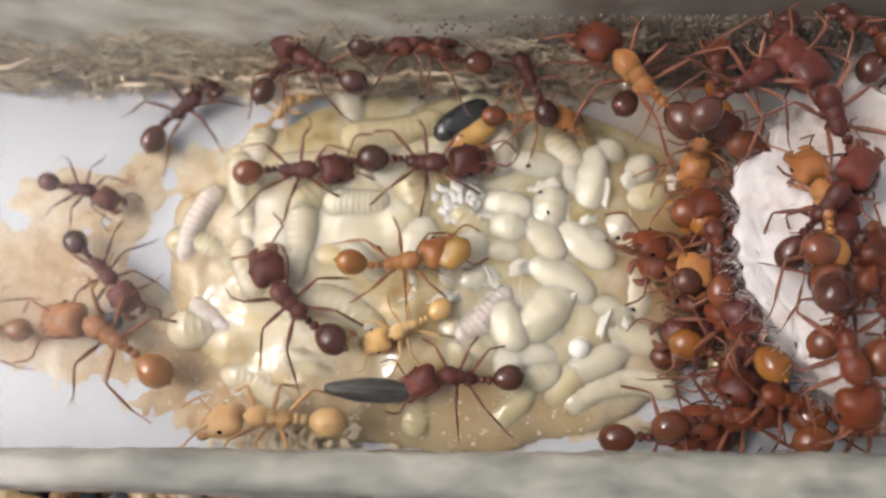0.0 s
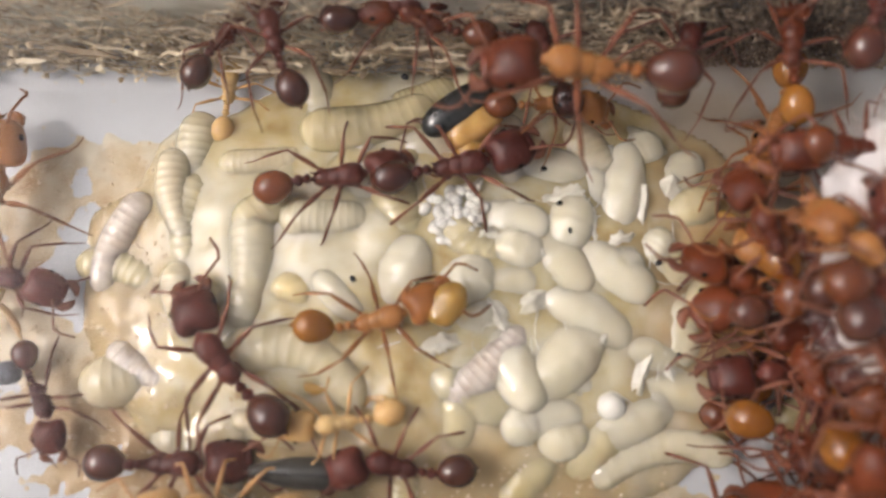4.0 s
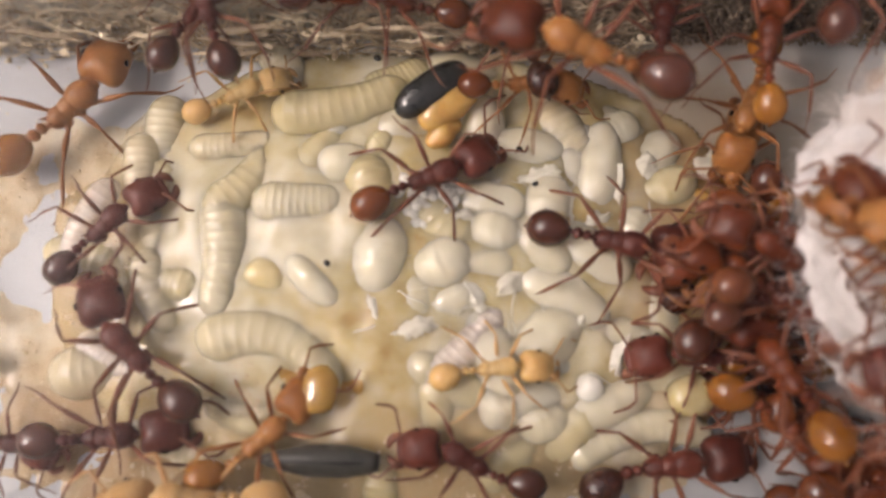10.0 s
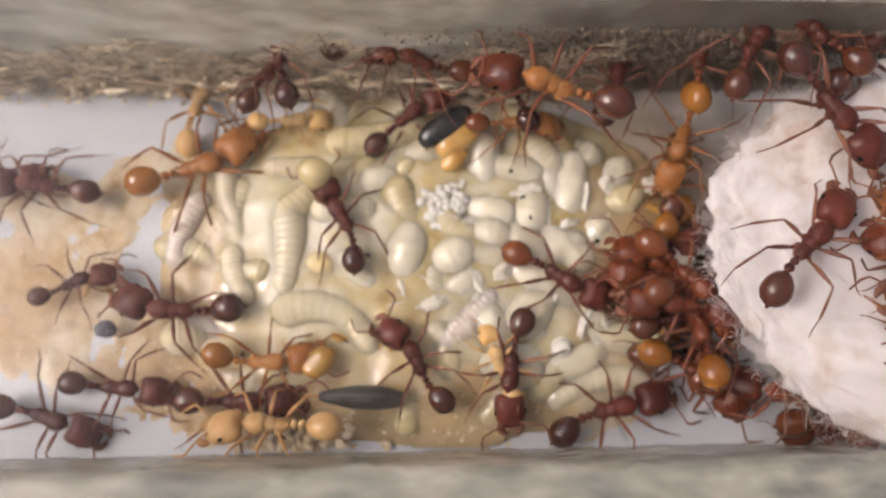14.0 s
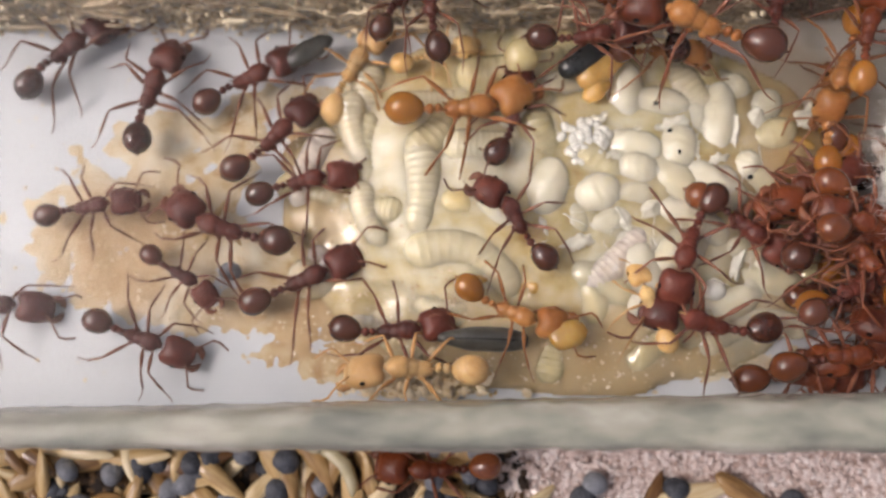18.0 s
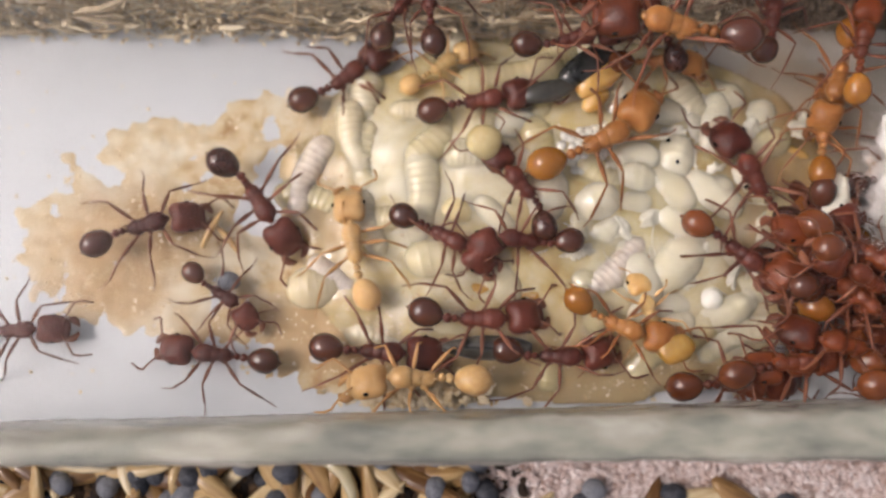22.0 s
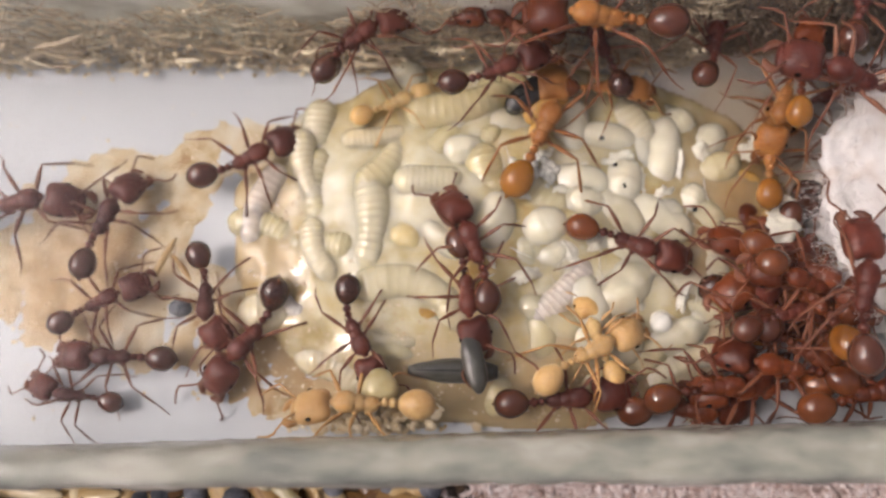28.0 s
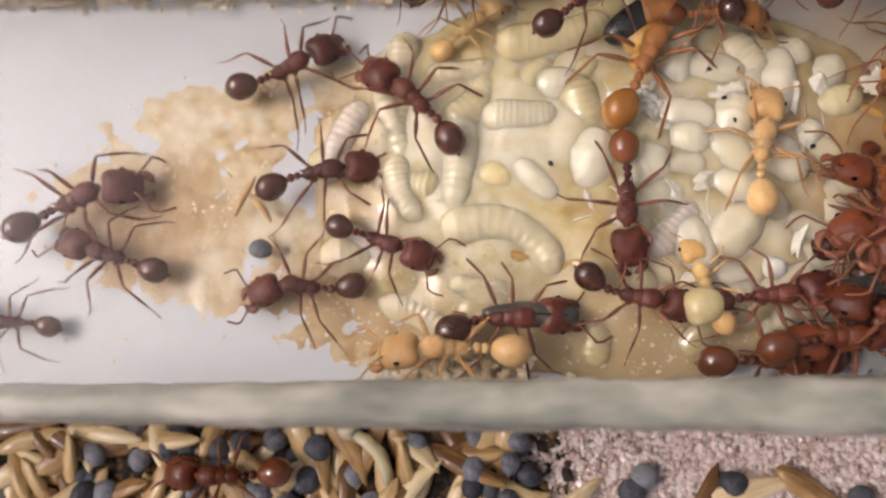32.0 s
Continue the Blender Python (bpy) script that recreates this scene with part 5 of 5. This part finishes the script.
    at_rows["w_q"] = go("w_q", [(0, 25.2, 3.7, -153), (4.4, 25.2, 3.7, -153), (4.933, 18.9, 1.9, -100), (5.467, 15.4, 0.1, -47), (6, 11.9, -1.7, 6), (7, 14.6, -0.1, 60), (8, 17.3, 1.5, 113), (9, 20.0, 3.1, 167), (10, 19.4, 2.3, 175), (11, 19.5, 1.6, 197), (12, 19.1, 1.4, 205), (13.67, 13.4, 0.3, 252), (15.33, 7.7, -0.7, 299), (17, 2.1, -1.8, 346), (18, -1.1, -1.0, 364), (19, -2.7, -1.0, 411), (20, 6.1, -2.2, 350), (21, 7.7, -3.0, 347), (22, 6.7, -1.8, 359), (23, 5.3, -2.2, 351), (24, 6.2, -2.0, 351), (25, 11.6, -2.9, 351), (26.6, 25.2, 3.7, 391), (32, 25.2, 3.7, 391)])
    at_rows["b_r"] = go("b_r", [(0, 21.4, 14.5, 87), (9, 21.4, 14.5, 87), (10, 21.4, 13.6, 83), (11, 21.4, 13.8, 77), (12, 22.1, 15.0, 81), (13, 22.3, 15.1, 74), (14, 21.9, 15.9, 82), (17, 21.6, 13.0, 76), (32, 21.6, 13.0, 76)], 6.9)
    at_rows["w_t"] = go("w_t", [(0, 25.2, 3.1, -133), (8.4, 25.2, 3.1, -133), (9.2, 20.0, 0.6, -64), (10, 17.7, -1.9, 6), (11, 18.1, -1.8, 16), (12, 18.6, -2.1, 16), (13, 18.9, -2.3, 12), (14, 17.3, -2.1, 14), (15, 15.7, -1.3, 63), (16, 14.1, -0.4, 113), (17, 12.4, 0.4, 162), (18, 14.4, -0.7, 165), (19, 17.6, -0.7, 166), (22, 17.1, 6.9, 116), (23, 16.6, 7.2, 137), (24, 16.8, 8.8, 109), (25, 19.0, 12.3, 77), (26.6, 25.2, 13.6, 20), (32, 25.2, 13.6, 20)])
    at_rows["w_u"] = go("w_u", [(0, 25.2, 0.8, -177), (9.4, 25.2, 0.8, -177), (11, 10.5, 0.2, -215), (12, 6.1, 2.4, -230), (13, 4.4, 5.1, -233), (14, 3.3, 7.7, -238), (17, 4.7, 10.3, -277), (18, 4.9, 9.9, -277), (19, 4.5, 9.8, -255), (20, 3.2, 9.6, -225), (21, 4.1, 8.2, -216), (22, 5.3, 6.5, -229), (23, 5.9, 7.1, -248), (24, 5.0, 5.6, -205), (25, 1.8, 5.9, -165), (26.25, 0.1, 3.5, -129), (27.5, -1.6, 1.0, -92), (28, -0.4, 0.6, -64), (29, 2.3, -0.7, -20), (29.5, 2.8, -0.2, -20), (30, 4.4, 0.1, -17), (31, 7.1, -0.7, -15), (31.5, 8.0, -0.7, -9), (32, 8.3, -0.4, -8)])
    at_rows["a_v"] = go("a_v", [(0, -36.0, 12.0, 6), (10.4, -36.0, 12.0, 6), (11.2, -20.7, 13.6, 44), (12, -5.3, 15.2, 82), (13, -5.2, 15.0, 69), (14, -5.4, 14.9, 73), (17, -6.5, 13.6, 127), (18, -3.5, 12.9, 60), (22, -3.1, 3.5, 99), (23.3, -1.7, 0.2, 85), (23.65, -1.4, -0.0, 37), (24, -1.1, -0.2, -12), (25, 0.2, -1.1, -10), (27.5, 9.2, -1.0, 20), (29.5, 13.7, 2.0, 38), (30, 13.5, 1.9, 40), (31, 14.9, 4.6, 58), (31.5, 14.7, 6.1, 64), (32, 14.3, 6.5, 80)])
    at_rows["k_w"] = go("k_w", [(0, 25.1, 10.3, 108), (1, 24.7, 12.2, 92), (2, 22.3, 13.0, 112), (3, 22.3, 13.0, 110), (4, 27.7, 12.5, 55), (5, 33.0, 12.0, 0), (6.8, 34.0, 11.0, -60), (8.6, 35.0, 9.9, -120), (10.4, 36.0, 8.9, -180), (11.2, 31.6, 8.9, -218), (12, 27.2, 8.9, -256), (12.33, 26.9, 9.7, -309), (12.67, 26.6, 10.6, -362), (13, 26.3, 11.4, -416), (14, 26.5, 11.8, -417), (16.5, 25.8, 9.3, -417), (17.2, 26.6, 9.6, -400), (18.6, 36.0, 10.9, -420), (22.4, 36.0, 9.9, -480), (25.8, 36.0, 9.0, -540), (27.6, 21.2, 10.4, -560), (28, 22.0, 10.7, -566), (29, 23.6, 9.8, -569), (30, 25.2, 10.4, -562), (30.53, 26.9, 9.9, -614), (31.07, 31.5, 9.5, -667), (31.6, 36.0, 9.0, -720), (32, 36.0, 9.0, -720)], 10.4)
    at_rows["k_x"] = go("k_x", [(0, 21.5, 12.1, 31), (1, 21.4, 12.5, 36), (2, 20.6, 13.0, 29), (3, 20.8, 13.0, 30), (5, 33.0, 12.0, -0), (6.8, 34.0, 9.5, -60), (8.6, 35.0, 6.9, -120), (10.4, 36.0, 4.4, -180), (10.93, 31.8, 4.4, -133), (11.47, 27.7, 4.4, -87), (12, 23.5, 4.4, -40), (13, 25.8, 5.4, 17), (14, 24.8, 5.1, 44), (16.5, 25.4, 4.9, 22), (17.2, 24.4, 4.4, 20), (18.6, 36.0, 6.4, -50), (22.4, 36.0, 7.7, -120), (25.8, 36.0, 9.0, -180), (26.9, 28.6, 5.1, -231), (28, 21.1, 1.2, -282), (29, 22.3, 2.9, -287), (30, 21.1, 2.6, -282), (30.8, 28.6, 5.8, -321), (31.6, 36.0, 9.0, -360), (32, 36.0, 9.0, -360)], 10.4)
    at_rows["w_y"] = go("w_y", [(0, -36.0, 10.4, 0), (11.4, -36.0, 10.4, 0), (13, -16.0, 10.4, 10), (17, -16.4, 7.2, 11), (22, -20.0, -0.4, 4), (23, -19.4, -0.3, -0), (24, -17.1, 0.7, 32), (25, -15.9, 1.3, 37), (27.5, -14.6, 2.0, 20), (28, -13.6, 2.3, 27), (29, -11.9, 3.9, 18), (29.5, -10.5, 4.4, 39), (30, -9.3, 4.7, 50), (31, -7.0, 3.8, 13), (31.5, -6.0, 3.1, -5), (32, -3.5, 2.3, -20)])
    at_rows["w_z"] = go("w_z", [(0, -36.0, 0.0, -1), (11.4, -36.0, 0.0, -1), (13, -12.4, -0.6, 24), (14, -12.2, -2.5, -19), (17, -17.4, 2.6, -3), (18, -21.5, 0.3, 0), (19, -21.3, 1.7, 22), (20, -20.8, 1.3, 6), (21, -16.5, 2.8, 28), (22, -13.8, 4.8, 16), (23, -13.4, 6.0, 67), (24, -14.1, 6.0, 79), (25, -14.2, 6.0, 81), (27.5, -14.3, 6.1, 91), (28, -13.6, 6.5, 64), (29, -13.1, 8.9, 15), (29.5, -12.0, 8.2, -5), (30, -12.1, 8.1, 1), (31, -11.6, 7.8, -4), (31.5, -8.7, 7.4, -9), (32, -6.7, 5.8, 12)])
    at_rows["w_aa"] = go("w_aa", [(0, -36.0, 0.0, -2), (12.4, -36.0, 0.0, -2), (14, -8.7, -1.0, -4), (17, -9.9, 0.1, 18), (18, -13.9, -1.3, -19), (18.67, -12.1, -1.6, -69), (19.33, -10.4, -1.9, -120), (20, -8.7, -2.2, -171), (21, -8.9, -2.2, -172), (22, -9.8, -1.6, -186), (23, -11.1, -1.3, -205), (24, -10.7, 1.0, -235), (24.5, -10.3, 0.6, -192), (25, -9.8, 0.2, -149), (27.5, -11.1, -0.3, -182), (28, -12.5, -0.4, -181), (29, -15.7, 1.5, -195), (29.5, -17.0, 1.8, -190), (30, -16.6, 2.3, -208), (31, -16.9, 1.9, -199), (31.5, -16.8, 1.7, -195), (32, -16.9, 1.7, -196)])
    at_rows["w_ab"] = go("w_ab", [(0, -36.0, 10.0, 0), (15.4, -36.0, 10.0, 0), (17, -9.0, 10.0, 18), (18, -14.1, 11.4, 71), (19, -11.1, 12.3, 47), (20, -9.1, 13.8, 43), (21, -9.4, 10.6, 1), (22, -8.1, 6.2, -56), (23, -4.3, 2.0, -43), (24, -4.2, 1.1, -33), (25.75, -4.7, 1.9, -75), (27.5, -5.2, 2.7, -118), (28, -5.8, 0.5, -129), (28.5, -4.6, -0.1, -75), (29, -3.3, -0.7, -21), (29.5, -1.2, -1.0, -2), (30, 1.1, -1.4, 5), (31, 2.0, -1.5, 3), (31.5, 2.3, -1.7, -4), (32, 2.5, -1.4, 3)])
    at_rows["w_ac"] = go("w_ac", [(0, -36.0, 9.9, 0), (12.4, -36.0, 9.9, 0), (12.93, -28.5, 9.9, 57), (13.47, -21.0, 9.9, 114), (14, -13.5, 9.9, 170), (15, -13.2, 10.5, 120), (16, -12.8, 11.1, 69), (17, -12.5, 11.7, 18), (18, -9.1, 12.3, 26), (19, -4.0, 12.6, 17), (20, -2.4, 12.6, 32), (21, -0.8, 11.9, -1), (22, 3.1, 11.1, 8), (23, 4.0, 11.5, 4), (24, 4.5, 11.0, 5), (25, 3.6, 10.1, -42), (27.5, 5.6, 2.8, -74), (28, 5.1, 2.6, -85), (29, 6.5, 0.5, -55), (29.5, 7.7, 0.0, -37), (30, 9.5, -0.5, -19), (31, 13.6, -1.0, 2), (31.5, 14.3, -0.8, -2), (32, 14.3, -0.3, 4)])
    at_rows["w_ad"] = go("w_ad", [(0, -36.0, 12.0, 6), (16.4, -36.0, 12.0, 6), (18, -19.0, 13.9, 39), (19, -18.1, 14.2, 63), (20, -21.4, 13.1, 121), (21.6, -36.0, 12.0, 184), (32, -36.0, 12.0, 184)])
    at_rows["w_ae"] = go("w_ae", [(0, -36.0, 8.9, 0), (16.4, -36.0, 8.9, 0), (18, -7.5, 8.9, 47), (19, -6.3, 12.1, 60), (20, -5.6, 12.9, 65), (21, -3.0, 13.6, 24), (22, -3.9, 12.9, 37), (23, -4.0, 11.5, -13), (24, -3.8, 10.9, -31), (25, -4.1, 10.3, -45), (27, -5.5, 10.0, -1), (29, -6.8, 9.7, 42), (29.5, -6.8, 11.6, 40), (30, -6.5, 12.3, 40), (31, -6.1, 12.5, 30), (31.5, -7.0, 11.8, 30), (32, -8.6, 11.3, 30)])
    at_rows["w_af"] = go("w_af", [(0, 25.2, 4.1, -175), (17.4, 25.2, 4.1, -175), (17.93, 14.7, 3.4, -120), (18.47, 7.0, 2.7, -64), (19, -0.8, 2.1, -9), (20, -1.5, 0.4, -36), (21, 0.1, 0.7, 11), (22, 2.9, 0.0, -0), (23, 2.9, 0.3, 26), (24, 4.5, 1.3, -25), (25, 6.3, 3.7, 37), (26.25, 7.5, 3.1, 78), (27.5, 8.7, 2.5, 118), (28, 5.5, 4.6, 111), (29, -0.7, 8.8, 133), (29.5, -0.6, 9.5, 135), (30, -0.6, 9.4, 135), (31, -1.4, 8.9, 137), (31.5, -1.6, 8.8, 143), (32, -1.8, 9.1, 138)])
    at_rows["g"] = go("g", [(0, 40.0, -9.0, 180), (15.5, 34.0, -8.6, 180), (17, 9.5, -7.6, 180), (18, 1.1, -7.8, 180), (19, -9.2, -8.9, 180), (20.5, -17.0, -9.2, 180), (22, -34.0, -9.5, 180), (28.5, -34.0, -9.0, 180), (29, -34.0, -9.0, 180), (30.3, -20.0, -9.0, 180), (31, -8.5, -8.8, 180), (31.5, -9.5, -8.8, 180), (32, -11.0, -8.8, 180)], 0.9)

    walk(LONG, [(t, at(x, y, support(x, y) + 0.85, 0, 0, 178)) for t, x, y in (
        (0, 4.4, -1.3), (1, 4.6, -1.4), (2, 3.0, -1.6), (6, 3.2, -1.6), (9, 4.6, -1.1), (10, 4.5, -1.6), (11, 3.2, -1.7),
        (13, 5.8, -1.3), (14, 4.4, -1.5), (17, 3.6, -1.1), (18, 3.3, -1.4), (20, 3.5, -1.3), (23, 3.4, -1.4), (27.5, 3.9, -1.4),
        (28, 4.4, -1.3), (29, 5.0, -1.1), (30, 5.6, -1.5), (31, 2.9, -1.2), (32, 3.6, -1.2))])
    carry(HONEY, at_rows["a_h"], 3.0, 1.25, 40)
    carry(PALEBALL, at_rows["w_u"], 3.0, 1.1, 20)
    carry(DARKSEED, at_rows["w_ac"], 3.6, 1.2, 5)
    rs = random.Random(4)
    for n, (root, x, y) in enumerate(CLUSTER):
        m = root.matrix_basis.copy()
        m = Matrix.LocRotScale(m.translation, m.to_quaternion(), None)
        up = 12.2 - 0.55 * y - y if n % 3 == 1 else 0
        rows = []
        for t in (0, 1.3, 2.1, 3.5, 6, 8, 9.7, 11.3, 12.3, 15, 18, 21, 24, 27, 30, 32):
            early = (0.3 if t < 4 and n % 2 else 1) if t < 9 else 0.4 if t < 11 else 0
            dx, dy = rs.gauss(0, 0.3) + (1.2 - 0.4 * (x - 19.4)) * early + (1.6 if up else 0) * early, rs.gauss(0, 0.4) + up * early - (0.4 * max(0, y - 0.5) if t > 19 else 0)
            high = 1.2 * early if up else 0
            if n % 3 == 0 and 4 < t < 9:
                dx, high = dx + 0.7, 7.6 - m.translation.z / MM
            if n > 12 and t > 9:
                dx, high = 3.4 if t < 12 else 10.0, 10.5 - m.translation.z / MM
            if n % 3 == 2 and t < 4:
                dx, dy, high = (4.6 if t < 2 else 22.6 - x), dy + (0 if t < 2 else 0.6), 10.5 - m.translation.z / MM
            rows.append((t, Matrix.Translation((dx * MM, dy * MM, high * MM)) @ m @ pose(0, 0, 0, 0, 0, rs.gauss(0, 9))))
        walk(root, rows)
    # those at the near glass drift along it
    for n, root in enumerate(GLASSROW):
        m = Matrix.LocRotScale(root.matrix_basis.translation, root.matrix_basis.to_quaternion(), None)
        walk(root, [(t, Matrix.Translation((dx * MM, 0, 0)) @ m) for t, dx in ((0, 2.6), (8, 3.2), (12, (10, 4.5, 7, 11, 13)[n]), (14.5, (10, 4.5, 7, 11, 13)[n]), (17, 3.0), (20, 0.6 + 0.3 * n), (23, -1.5), (27, -1.8 + 0.4 * n), (30, -2.2), (32, -2.0))])


motions()
